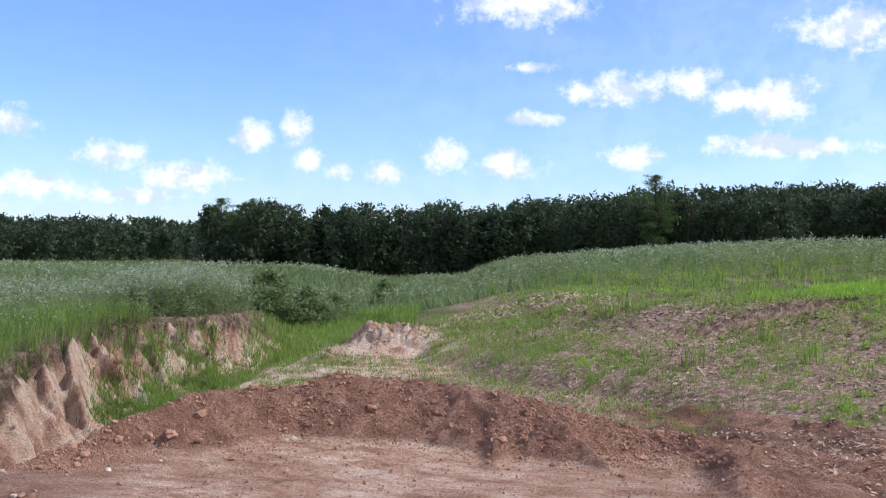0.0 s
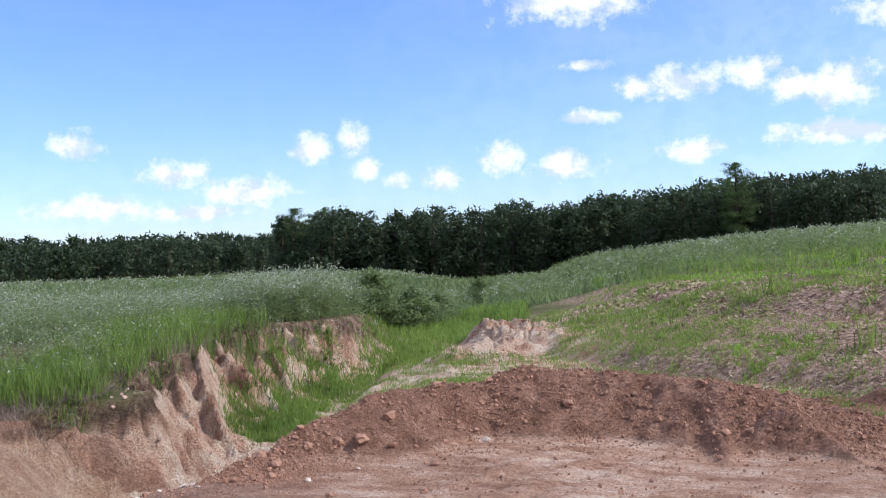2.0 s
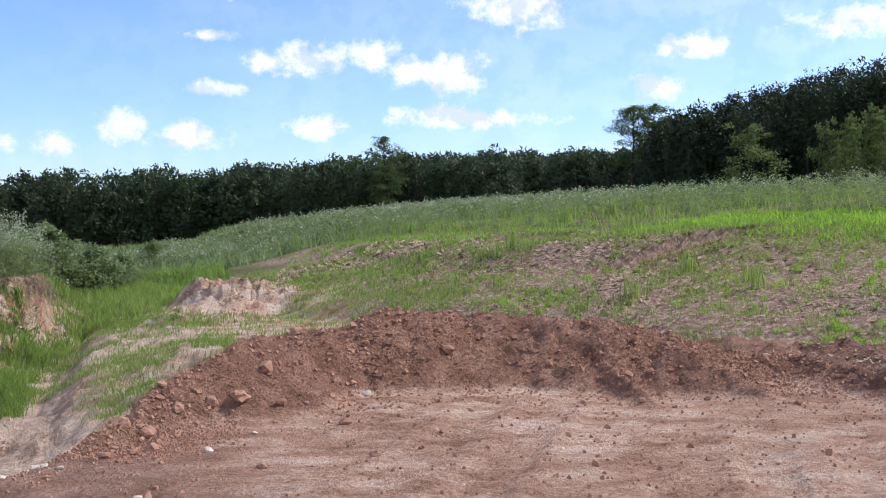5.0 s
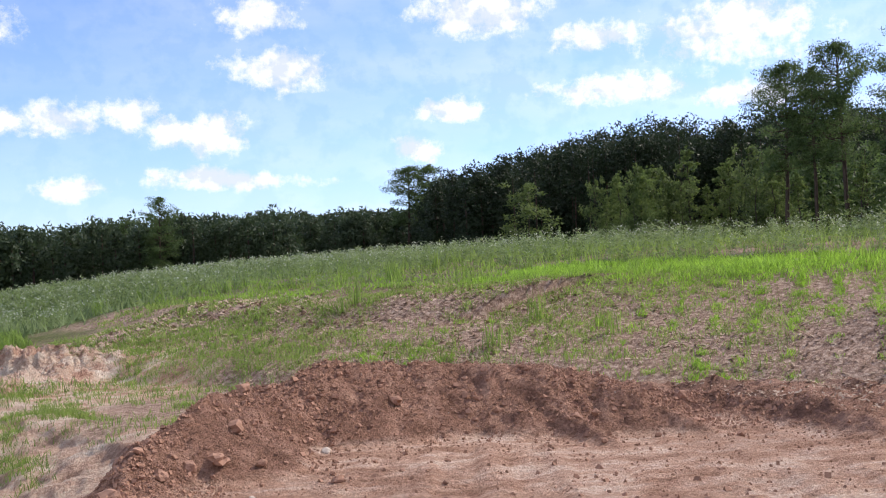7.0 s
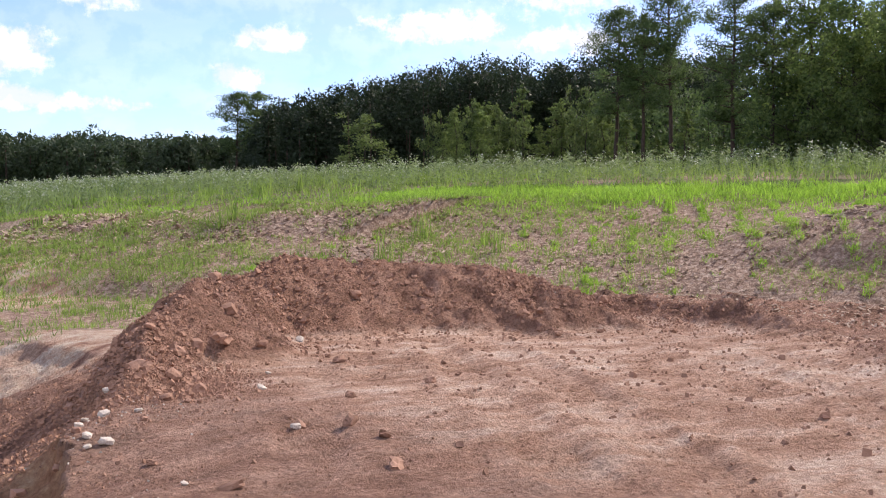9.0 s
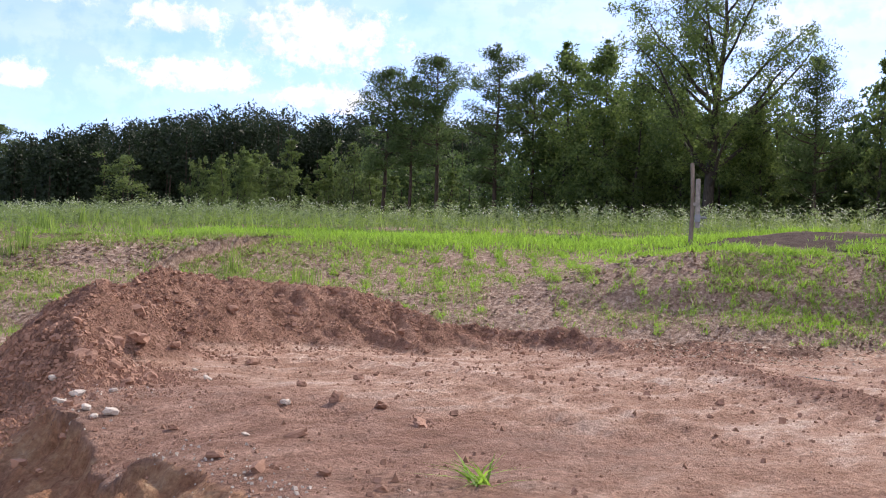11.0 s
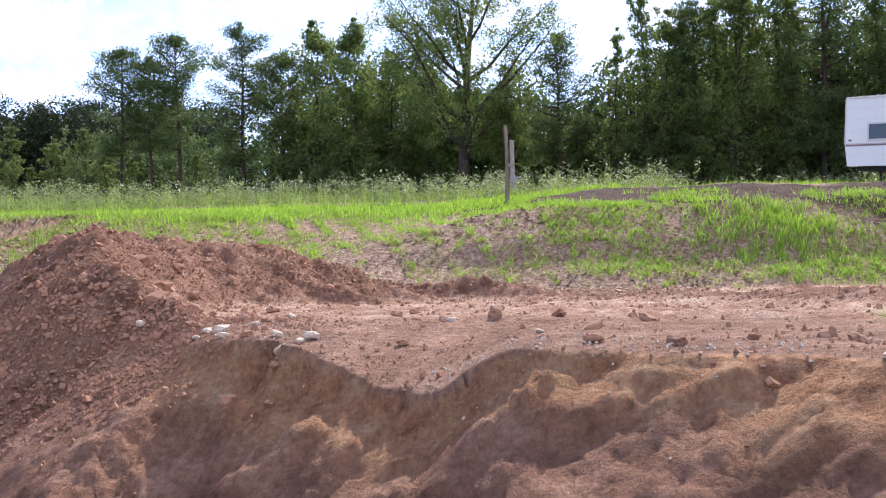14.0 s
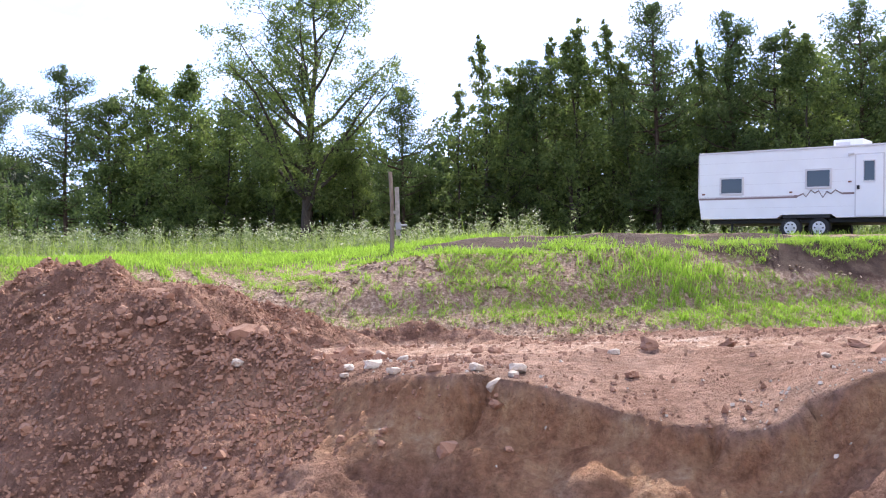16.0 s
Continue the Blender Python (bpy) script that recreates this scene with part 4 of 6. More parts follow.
def build_plants():
    near = scatter(3, 19, 0, 32, 36000, rows_density, 21)
    grass_patch("row_grass", GRASS, near, 13, 0.155, 0.014, 0.05, "bright green seedling grass in thin rows on the slope", 0.9, 22)
    loose = scatter(-1, 16, 4, 36, 30000, lambda x, y: step(0.0, 0.6, upslope(x, y)) * (1 - step(1.5, 3, upslope(x, y) - green_line(x, y))) * np.clip(0.20 + 0.22 * step(19, 23, y) + 2.4 * fbm(x * 0.55 + 33, y * 0.55, 3), 0, 1) * ~scar_mask(x, y), 74)
    grass_patch("slope_tufts", OLIVE, loose, 9, 0.12, 0.014, 0.09, "short olive green grass tufts spread over the seeded slope", 0.9, 75)
    carpet = scatter(4, 26, -8, 52, 66000, carpet_density, 23)
    sunny = carpet[:, 1] - 0.9 * carpet[:, 0] < 19 + 7 * fbm(carpet[:, 0] * 0.3, carpet[:, 1] * 0.3, 2)
    dull = carpet[~sunny]
    mixed = fbm(dull[:, 0] * 0.35 + 11, dull[:, 1] * 0.35, 3) > 0.03
    grass_patch("dull_grass", TALL, dull[mixed][::2], 9, 0.19, 0.022, 0.12, "dull green grass on the far side of the slope", 0.6, 44)
    thick = scatter(10.8, 14.2, 6.4, 10.4, 900, lambda x, y: np.exp(-((x - 12.6) / 0.9) ** 2 - ((y - 8.6) / 1.2) ** 2), 49)
    grass_patch("tall_green_grass", GRASS, thick, 14, 0.24, 0.017, 0.08, "thick patch of taller bright green grass on the slope", 0.5, 50)
    grass_patch("fresh_grass", GRASS, dull[~mixed][::2], 9, 0.16, 0.024, 0.12, "fresh green grass on the far side of the slope", 0.6, 46)
    tall_spots = scatter(2, 20, 20, 48, 110, lambda x, y: (land_u(x, y) > 11) * (land_u(x, y) < 21) * 0.5, 47)
    grass_patch("weed_spikes", TALL, tall_spots, 26, 0.65, 0.020, 0.10, "tall dark weed clumps standing on the slope", 0.25, 48)
    grass_patch("straw_grass", DRY, dull[1::5], 7, 0.20, 0.018, 0.12, "dry straw-coloured grass on the slope", 0.6, 45)
    grass_patch("field_grass", GRASS, carpet[sunny], 9, 0.19, 0.019, 0.11, "bright green grass carpet on the upper field", 0.6, 24)
    north = scatter(-5.5, 12, 15, 40, 11000, north_density, 25)
    grass_patch("patchy_grass", OLIVE, north[::2], 12, 0.12, 0.016, 0.10, "thin patchy green grass behind the berm", 0.7, 26)
    grass_patch("rough_grass", TALL, north[1::3], 14, 0.20, 0.015, 0.11, "rough darker grass tufts behind the berm", 0.6, 27)
    belt = scatter(-2, 60, -30, 85, 42000, belt_density, 28)
    grass_patch("belt_grass", TALL, belt[::2], 5, 0.62, 0.020, 0.20, "tall grass among the weeds along the crest", 0.4, 29, False)
    weeds("crest_weeds", belt[1::3], 0.95, 20, 4, WEED, PETAL, "tall white-flowering weeds along the field crest", 30, 0.8)
    west = scatter(-36, -6.5, 16, 60, 15000, west_density, 31)
    close = west[west[:, 1] < 40]
    weeds("bank_weeds", close, 0.95, 18, 8, WEED, PETAL, "dense white-flowering weeds on top of the eroded bank", 32, 0.8)
    edge = scatter(-16, -7, 16.3, 27, 9000, lambda x, y: west_density(x, y) * (inside(PIT, x, y) > -2.4), 33)
    grass_patch("bank_grass", TALL, edge[::2], 9, 0.60, 0.022, 0.09, "tall green grass along the bank's rim", 0.4, 34)
    grass_patch("rim_straw", DRY, edge[(inside(PIT, edge[:, 0], edge[:, 1]) > -0.9)][::2], 10, 0.32, 0.018, 0.10, "dry grey straw hanging over the bank's rim", 1.1, 35)
    mid_bank = scatter(-8.6, -6.0, 21.4, 30, 2600, lambda x, y: (inside(PIT, x, y) > 0.15) * (inside(PIT, x, y) < 2.4) * step(-0.06, 0.06, fbm(x * 0.6 + 90, y * 0.6, 3)), 52)
    grass_patch("bank_tufts", TALL, mid_bank, 11, 0.27, 0.018, 0.09, "green grass tufts on the eroded bank", 0.6, 53)
    grey = scatter(-13, -8.6, 16.3, 19.4, 2600, lambda x, y: (inside(PIT, x, y) < 0.25) * (inside(PIT, x, y) > -1.6), 54)
    grass_patch("straw_mat", DRY, grey, 9, 0.20, 0.016, 0.10, "grey dry straw matted on the bank's corner", 1.5, 55)
    grass_patch("wash_grass", TALL, scatter(-12, -1, 20, 46, 12000, gully_density, 36), 8, 0.32, 0.018, 0.10, "green grass growing in the wash", 0.5, 37)
    ledge = scatter(-6.2, -2.2, 18, 31, 3000, lambda x, y: step(0.06, 0.16, fbm(x * 0.7 + 61, y * 0.7, 3)) * (np.hypot(x + 1.7, (y - 30.6) * 0.6) > 1.5), 76)
    grass_patch("terrace_grass", OLIVE, ledge, 9, 0.16, 0.015, 0.09, "sparse green grass on the sandy ledge above the wash", 0.7, 77)
    far = scatter(-95, 45, 38, 118, 30000, lambda x, y: (y > 40 + 0.0 * x) * (land_u(x, y) < 30) * np.clip(0.65 + 1.5 * fbm(x * 0.07, y * 0.07, 3), 0, 1), 38)
    grass_patch("far_grass", WEED, far, 4, 0.7, 0.05, 0.35, "rough green growth on the far field", 0.7, 39, False)
    wildf = scatter(-60, 30, 40, 110, 9000, lambda x, y: np.clip(0.1 + 3.0 * fbm(x * 0.06 + 31, y * 0.06, 3), 0, 1), 40)
    weeds("far_weeds", wildf, 0.9, 9, 7, WEED, PETAL, "patches of pale weeds on the far field", 41, 1.0)


build_plants()


# ---- trees ----
def tube(points, radii, sides=6):
    """Rings round a bent line, as places and quads."""
    points, radii = np.asarray(points, float), np.asarray(radii, float)
    way = np.gradient(points, axis=0)
    way /= np.linalg.norm(way, axis=1, keepdims=True) + 1e-9
    ref = np.where(np.abs(way[:, 2:3]) < 0.9, [[0, 0, 1.0]], [[1.0, 0, 0]])
    a = np.cross(way, ref)
    a /= np.linalg.norm(a, axis=1, keepdims=True)
    b = np.cross(way, a)
    t = np.arange(sides) * 2 * math.pi / sides
    ring = points[:, None] + radii[:, None, None] * (a[:, None] * np.cos(t)[None, :, None] + b[:, None] * np.sin(t)[None, :, None])
    n = len(points)
    i = np.arange(n - 1)[:, None] * sides + np.arange(sides)
    j = np.arange(n - 1)[:, None] * sides + (np.arange(sides) + 1) % sides
    return ring.reshape(-1, 3), np.stack([i, j, j + sides, i + sides], -1).reshape(-1, 4)


def join(parts):
    vs, fs, o = [], [], 0
    for v, f in parts:
        vs.append(v)
        fs.append(f + o)
        o += len(v)
    return np.concatenate(vs), np.concatenate(fs)


def leaf_cloud(centers, radius, count, size, rng, squash=0.7, slim=0.45):
    """Leaves as small blades scattered about the clump centres."""
    centers = np.asarray(centers)
    k = np.repeat(np.arange(len(centers)), count)
    r = np.broadcast_to(radius, (len(centers),))[k]
    d = rng.randn(len(k), 3)
    d /= np.linalg.norm(d, axis=1, keepdims=True)
    p = centers[k] + d * (r * rng.rand(len(k)) ** 0.45)[:, None] * (1, 1, squash)
    a = rng.randn(len(k), 3)
    a /= np.linalg.norm(a, axis=1, keepdims=True)
    b = np.cross(a, rng.randn(len(k), 3))
    b /= np.linalg.norm(b, axis=1, keepdims=True)
    s = size * (0.6 + 0.8 * rng.rand(len(k)))[:, None]
    v = np.stack([p - b * s * slim, p + b * s * slim, p + a * s * 1.7], 1)
    return v.reshape(-1, 3), np.arange(3 * len(k)).reshape(-1, 3)


def tree_thing(name, trunk, crown, bark, leaf, label, group):
    base = new(name)
    base.empty_display_size = 0.5
    for part_name, (v, f), mat in (("trunk", trunk, bark), ("crown", crown, leaf)):
        ob = new(part_name, mesh_from(name + "_" + part_name, v, f, mat, smooth=part_name == "trunk"))
        ob.parent = base
    return tagged(base, label, "tree", group)


def pine(seed, tall, bare, reach, density=1.0, top=0.35):
    """Trunk with limbs, and needle clumps towards the limbs' ends."""
    rng = np.random.RandomState(seed)
    zs = np.linspace(0, tall, 9)
    bend = np.cumsum(rng.randn(9, 2) * 0.05 * tall / 14, 0)
    spine = np.column_stack([bend[:, 0], bend[:, 1], zs])
    parts = [tube(spine, np.interp(zs, [0, tall * 0.5, tall], [0.19, 0.12, 0.03]) * tall / 14, 8)]
    clumps, rad = [], []
    n = int(50 * density)
    for i in range(n):
        t = bare + (1 - bare) * (i + rng.rand()) / n
        z = t * tall
        root = np.array([np.interp(z, zs, spine[:, 0]), np.interp(z, zs, spine[:, 1]), z])
        f = (t - bare) / (1 - bare)
        ln = reach * (0.4 + 0.6 * rng.rand()) * (min(1.1, 0.6 + f * 0.9) * (1 - f ** 3) + top * 0.4 * f)
        a = rng.rand() * 6.283
        lift = 0.15 + 0.5 * f + 0.2 * rng.randn()
        s = np.linspace(0, 1, 5)[:, None]
        path = root + s * np.array([math.cos(a) * ln, math.sin(a) * ln, 0]) + np.array([0, 0, 1]) * ln * (lift * s ** 1.3 - 0.18 * s * (1 - s)) + rng.randn(5, 3) * 0.04 * ln * s
        parts.append(tube(path, np.linspace(0.045, 0.012, 5) * (0.6 + ln / reach), 4))
        for s1 in (0.45, 0.68, 0.9, 1.05):
            if rng.rand() < 0.9 * min(1.0, 0.15 + 1.3 * ln / reach):
                p = root + (path[-1] - root) * s1 + rng.randn(3) * 0.2 * np.array([1, 1, 0.5])
                clumps.append(p)
                rad.append((0.42 + 0.36 * rng.rand()) * reach / 2.6)
    for _ in range(5):
        clumps.append(spine[-1] + rng.randn(3) * (0.2, 0.2, 0.35))
        rad.append(0.28)
    return join(parts), leaf_cloud(clumps, np.array(rad), 96, 0.125, rng, 0.66, 0.26)


def crown_tree(seed, tall, reach, low, limbs, lift, clump, count, size, shape, twigs=4, inner=0.3, thick=0.012, spread=0.20, limb=0.35):
    """Trunk, limbs that fill the crown's outline, twigs and leaf clumps; shape gives the reach by height."""
    rng = np.random.RandomState(seed)
    zs = np.linspace(0, tall * 0.97, 9)
    bend = np.cumsum(rng.randn(9, 2) * 0.012 * tall, 0)
    spine = np.column_stack([bend[:, 0], bend[:, 1], zs])
    parts = [tube(spine, np.interp(zs, [0, tall * 0.4, tall], [thick * tall, 0.6 * thick * tall, 0.012]), 7)]
    clumps, rad = [], []
    s = np.linspace(0, 1, 5)[:, None]
    for i in range(limbs):
        t = low + (1 - low) * (i + rng.rand()) / limbs
        wide = float(np.interp(t, *shape))
        ln = reach * wide * (0.55 + 0.5 * rng.rand())
        z = max(0.02, t - lift * ln / tall * 0.8) * tall * 0.97
        root = np.array([np.interp(z, zs, spine[:, 0]), np.interp(z, zs, spine[:, 1]), z])
        a = i * 2.4 + rng.randn() * 0.5
        path = root + np.array([math.cos(a), math.sin(a), 0]) * ln * s + np.array([0, 0, 1]) * ln * lift * s ** 1.25 + rng.randn(5, 3) * 0.05 * ln * s
        parts.append(tube(path, np.linspace(limb, 0.08, 5) * thick * tall * (0.25 + 0.75 * wide * (1 - t)), 5))
        for _ in range(twigs):
            q = inner + (1.02 - inner) * rng.rand()
            p = np.array([np.interp(q, s[:, 0], path[:, k]) for k in range(3)])
            e = p + rng.randn(3) * (spread, spread, 0.75 * spread) * reach * (0.35 + 0.65 * wide)
            parts.append(tube([p, (p + e) / 2 + rng.randn(3) * 0.04, e], np.array([0.02, 0.013, 0.006]) * tall / 12, 3))
            clumps.append(e)
            rad.append(clump * (0.6 + 0.7 * rng.rand()) * (0.45 + 0.55 * wide))
    for q in np.linspace(0.76, 1.01, 10):
        f = (q - 0.76) / 0.25
        clumps.append(np.array([spine[-1, 0], spine[-1, 1], q * tall]) + rng.randn(3) * 0.34 * reach * (1.1 - f))
        rad.append(clump * (0.62 - 0.42 * f))
    v, f = leaf_cloud(clumps, np.array(rad), count, size, rng, 0.8, 0.5)
    return join(parts), (v, f)


EGG = ([0.0, 0.15, 0.35, 0.55, 0.8, 1.0], [0.5, 0.85, 1.0, 0.9, 0.55, 0.12])
SPIRE = ([0.0, 0.15, 0.4, 0.7, 1.0], [0.7, 1.0, 0.85, 0.5, 0.16])
MOUND = ([0.0, 0.3, 0.6, 0.85, 1.0], [0.9, 1.0, 0.85, 0.5, 0.2])
VASE = ([0.0, 0.35, 0.55, 0.75, 0.9, 1.0], [0.4, 0.55, 0.9, 1.0, 0.8, 0.4])


EYE = (-9.2, 9.0)


def bearing_place(az, dist):
    a = radians(az)
    return EYE[0] + math.sin(a) * dist, EYE[1] + math.cos(a) * dist


def stand(tree, x, y, scale, turn, label=None, widen=1.0):
    m = pose(x, y, float(height(x, y)) - 0.05, 0, 0, turn) @ Matrix.Diagonal((scale * widen, scale * widen, scale, 1))
    ob = copy_thing(tree, m)
    if label:
        tagged(ob, label)
    return ob


def edge_dist(az):
    return float(np.interp(az, [40, 50, 54, 60, 66, 73, 80, 88, 96, 106, 125], [92, 86, 81, 74, 67, 61, 59, 58, 56, 53, 50]))


def build_edge_woods():
    rng = np.random.RandomState(5)
    group = "trees along the field edge"
    pines = [tree_thing("pine_tree", *pine(s, 14, b, r, d), PINE_BARK, NEEDLE, "tall dark green pine with an irregular crown", group)
             for s, b, r, d in ((1, 0.42, 3.3, 1.0), (2, 0.48, 3.1, 0.9), (3, 0.3, 3.3, 1.2), (4, 0.15, 3.2, 1.4), (6, 0.2, 2.9, 1.3))]
    broads = [tree_thing("leafy_tree", *crown_tree(s, 13, r, 0.07, 40, 0.45, 0.95, 80, 0.115, EGG), GREY_BARK, LEAF, "green broadleaf tree at the field edge", group)
              for s, r in ((11, 3.5), (12, 3.0), (13, 3.7))]
    slim = [tree_thing("young_tree", *crown_tree(s, 10, r, 0.06, 34, 0.6, 0.40, 42, 0.095, SPIRE, 3, 0.3, 0.012, 0.26), GREY_BARK, LIGHTLEAF, "slender leafy young tree at the wood's edge", group) for s, r in ((21, 1.6), (22, 1.4))]
    shrubs = [tree_thing("shrub", *crown_tree(s, 4.5, r, 0.05, 20, 0.7, 0.55, 42, 0.09, MOUND, 3), GREY_BARK, SHRUB, "yellow-green leafy shrub before the woods", "shrubs before the woods") for s, r in ((31, 1.9), (32, 2.2))]
    big = tree_thing("oak_tree", *crown_tree(47, 17, 6.4, 0.34, 30, 0.95, 0.85, 140, 0.085, VASE, 11, 0.40, 0.022, 0.12, 0.75), GREY_BARK, LEAF, "large open-crowned broadleaf tree with forked limbs", group)
    protos = pines + broads + slim + shrubs

    def put(tree, az, el, depth=0.0, base_h=14.0, widen=1.0):
        d = edge_dist(az) + depth
        x, y = bearing_place(az, d)
        want = d * math.tan(radians(el)) + 0.0 - float(height(x, y))
        return stand(tree, x, y, want / base_h, rng.rand() * 360, None, widen)

    # front trees, by bearing and the height of their tops
    for i, (az, el) in enumerate(((53.6, 11.3), (55.4, 10.8), (57.0, 12.1), (60.4, 12.5), (62.4, 11.2), (78.4, 12.0), (92.6, 15.8), (96.8, 15.0), (99.0, 13.6), (103.3, 14.8), (86.0, 13.2))):
        put(pines[(0, 1, 0, 2, 1, 3, 3, 4, 3, 4, 4)[i]], az, el, 0.6 * rng.rand())
    for i, (az, el) in enumerate(((64.3, 13.2), (66.6, 13.4), (68.6, 11.5), (71.0, 10.5), (75.5, 10.0), (84.0, 13.0), (101.0, 13.5), (88.4, 14.4), (106.5, 14.5))):
        put(broads[i % 3], az, el, 1.0 * rng.rand(), 13.0)
    put(big, 72.9, 18.0, -1.0, 17.0)
    for i, (az, el) in enumerate(((81.2, 12.2), (82.6, 15.0), (84.9, 13.4), (86.6, 14.6), (88.0, 15.3), (89.8, 15.5), (91.0, 13.5), (94.8, 14.0), (104.5, 15.0), (99.8, 14.4))):
        put(slim[i % 2], az, el, 1.5 * rng.rand(), 10.0, 0.8)
    # low growth along the edge
    for az in np.arange(53, 118, 1.5):
        put(shrubs[rng.randint(2)] if rng.rand() < 0.3 else slim[rng.randint(2)], az + 0.3 * rng.randn(), (5.2 if az > 63 else 3.4) + 2.2 * rng.rand(), -0.5 + 4.0 * rng.rand(), 9.0, 1.5)
    # yellow-green thicket in the field corner
    for az in np.arange(43.0, 53.5, 0.55):
        d = 84 + 7 * rng.rand()
        x, y = bearing_place(az, d)
        el = 4.9 + 1.6 * rng.rand() + 0.9 * math.exp(-((az - 46.5) / 2.2) ** 2)
        tree, full, wide = ((shrubs[rng.randint(2)], 4.5, 0.7), (slim[rng.randint(2)], 10.0, 1.25), (broads[1], 13.0, 1.0))[rng.choice(3, p=(0.35, 0.5, 0.15))]
        stand(tree, x, y, (d * math.tan(radians(el)) - float(height(x, y))) * (0.75 + 0.4 * rng.rand()) / full, rng.rand() * 360, None, wide)
    # the open ground's single trees
    for az, d, el, tree, b in ((14.1, 116, 4.45, pines[3], 14.0), (28.0, 150, 5.9, pines[0], 14.0), (29.3, 152, 5.9, pines[1], 14.0),
                               (12.6, 140, 3.4, pines[4], 14.0), (-10.9, 122, 2.9, pines[3], 14.0), (-9.2, 124, 2.9, pines[4], 14.0), (41.2, 88, 5.3, slim[0], 10.0), (34.3, 100, 4.6, shrubs[0], 4.5)):
        x, y = -4 + math.sin(radians(az)) * d, 3 + math.cos(radians(az)) * d
        stand(tree, x, y, (d * math.tan(radians(el)) + 1.6 - float(height(x, y))) / b, rng.rand() * 360, None, 1.25)
    for p in protos + [big]:
        for o in list(p.children_recursive) + [p]:
            bpy.data.objects.remove(o)


def far_woods(name, az0, az1, d0, d1, n, el_of, seed, label, leaf, lean=1.0, size=0.26, eye=(-4, 3, 1.6), per=56, grow=1.5, even=0.78):
    """A wood too far off to count its trees: trunks and ragged crowns in one mesh."""
    rng = np.random.RandomState(seed)
    leaves, stems = [], []
    bearings = az0 + (az1 - az0) * (np.arange(n) + rng.rand(n)) / n
    ranges = np.array([d0(a) if callable(d0) else d0 for a in bearings]) + d1 * rng.rand(n) ** grow
    xs, ys = eye[0] + np.sin(np.radians(bearings)) * ranges, eye[1] + np.cos(np.radians(bearings)) * ranges
    for az, d, x, y, g in zip(bearings, ranges, xs, ys, height(xs, ys)):
        tall = max(3.0, (d * math.tan(radians(el_of(az))) + eye[2] - g) * (even + (1.06 - even) * rng.rand() ** 1.3))
        k = d / 130
        wide = tall * (0.13 + 0.20 * rng.rand()) * lean
        centers, rads = [], []
        m = 13
        for j in range(m):
            f = (j + 0.5) / m
            a = rng.rand() * 6.283
            off = wide * (1.05 - f) ** 0.5 * (0.2 + 0.8 * rng.rand()) * (0.5 + 0.9 * min(1, f * 3))
            centers.append((x + math.cos(a) * off, y + math.sin(a) * off, g + tall * (0.10 + 0.88 * f)))
            rads.append(wide * (0.80 - 0.42 * f) + 0.20 * k)
        leaves.append(leaf_cloud(centers, np.array(rads), per, size * k ** 0.8, rng, 0.85, 0.5))
        stems.append(tube([(x, y, g - 0.2), (x + 0.1, y, g + tall * 0.5), (x, y, g + tall * 0.93)], np.array([0.16, 0.11, 0.03]) * k ** 0.5, 4))
    lv, lf = join(leaves)
    sv, sf = join(stems)
    sf = np.concatenate([sf[:, [0, 1, 2]], sf[:, [0, 2, 3]]])
    me = mesh_from(name, np.concatenate([lv, sv]), np.concatenate([lf, sf + len(lv)]), [leaf, PINE_BARK], np.concatenate([np.zeros(len(lf)), np.ones(len(sf))]))
    return tagged(new(name, me), label, "woods", kind="stuff")


def build_far_woods():
    far_woods("middle_woods", -11.8, 21, 118, 32, 230, lambda a: 2.55 + 0.22 * math.sin(a * 1.3) + 0.045 * max(0, a), 51, "dark mixed woods across the far field", FARLEAF)
    far_woods("left_woods", -40, -11, 170, 65, 170, lambda a: 1.2 + 0.1 * math.sin(a * 0.9), 52, "low dark woods beyond the weedy field", FARLEAF, 1.2, 0.28, per=28)
    far_woods("ridge_woods", -42, 40, 330, 140, 300, lambda a: 1.5 + 2.15 * float(step(-4, 14, a)), 53, "wooded ridge on the horizon", FARLEAF, 1.4, 0.36, per=24)
    far_woods("slope_woods", 17, 30, 150, 45, 90, lambda a: 3.0 + 0.05 * (a - 17), 54, "dark woods at the foot of the hill", FARLEAF)
    far_woods("hill_pines", 29, 56, 112, 53, 250, lambda a: float(np.interp(a, [29, 32, 36, 41, 47, 56], [4.9, 5.9, 6.6, 7.6, 7.7, 7.8])), 55, "dense stand of dark pines on the rising hill", HILLPINE, 1.0, 0.22, per=100, even=0.84)

    tops = ([52, 58, 64, 72, 77, 79.5, 82, 90, 105, 122], [8.0, 8.6, 10.6, 11.0, 9.6, 8.4, 11.0, 13.0, 13.6, 13.6])
    far_woods("inner_pines", 62.5, 124, lambda a: edge_dist(a) + 2.5, 12, 210, lambda a: float(np.interp(a, *tops)), 57, "crowded dark pines behind the field edge", NEEDLE, 1.1, 0.30, (EYE[0], EYE[1], 0.0), 70, 1.0)
    far_woods("inner_leaves", 63, 124, lambda a: edge_dist(a) + 1.0, 8, 120, lambda a: 0.72 * float(np.interp(a, *tops)), 58, "leafy undergrowth filling the wood behind the field edge", LEAF, 1.2, 0.30, (EYE[0], EYE[1], 0.0), 70, 1.0)
    far_woods("thin_pines", 51, 63, lambda a: edge_dist(a) + 4, 16, 26, lambda a: 0.8 * float(np.interp(a, *tops)), 59, "scattered younger pines behind the tall ones", NEEDLE, 0.8, 0.26, (EYE[0], EYE[1], 0.0), 60, 1.0)


build_edge_woods()
build_far_woods()


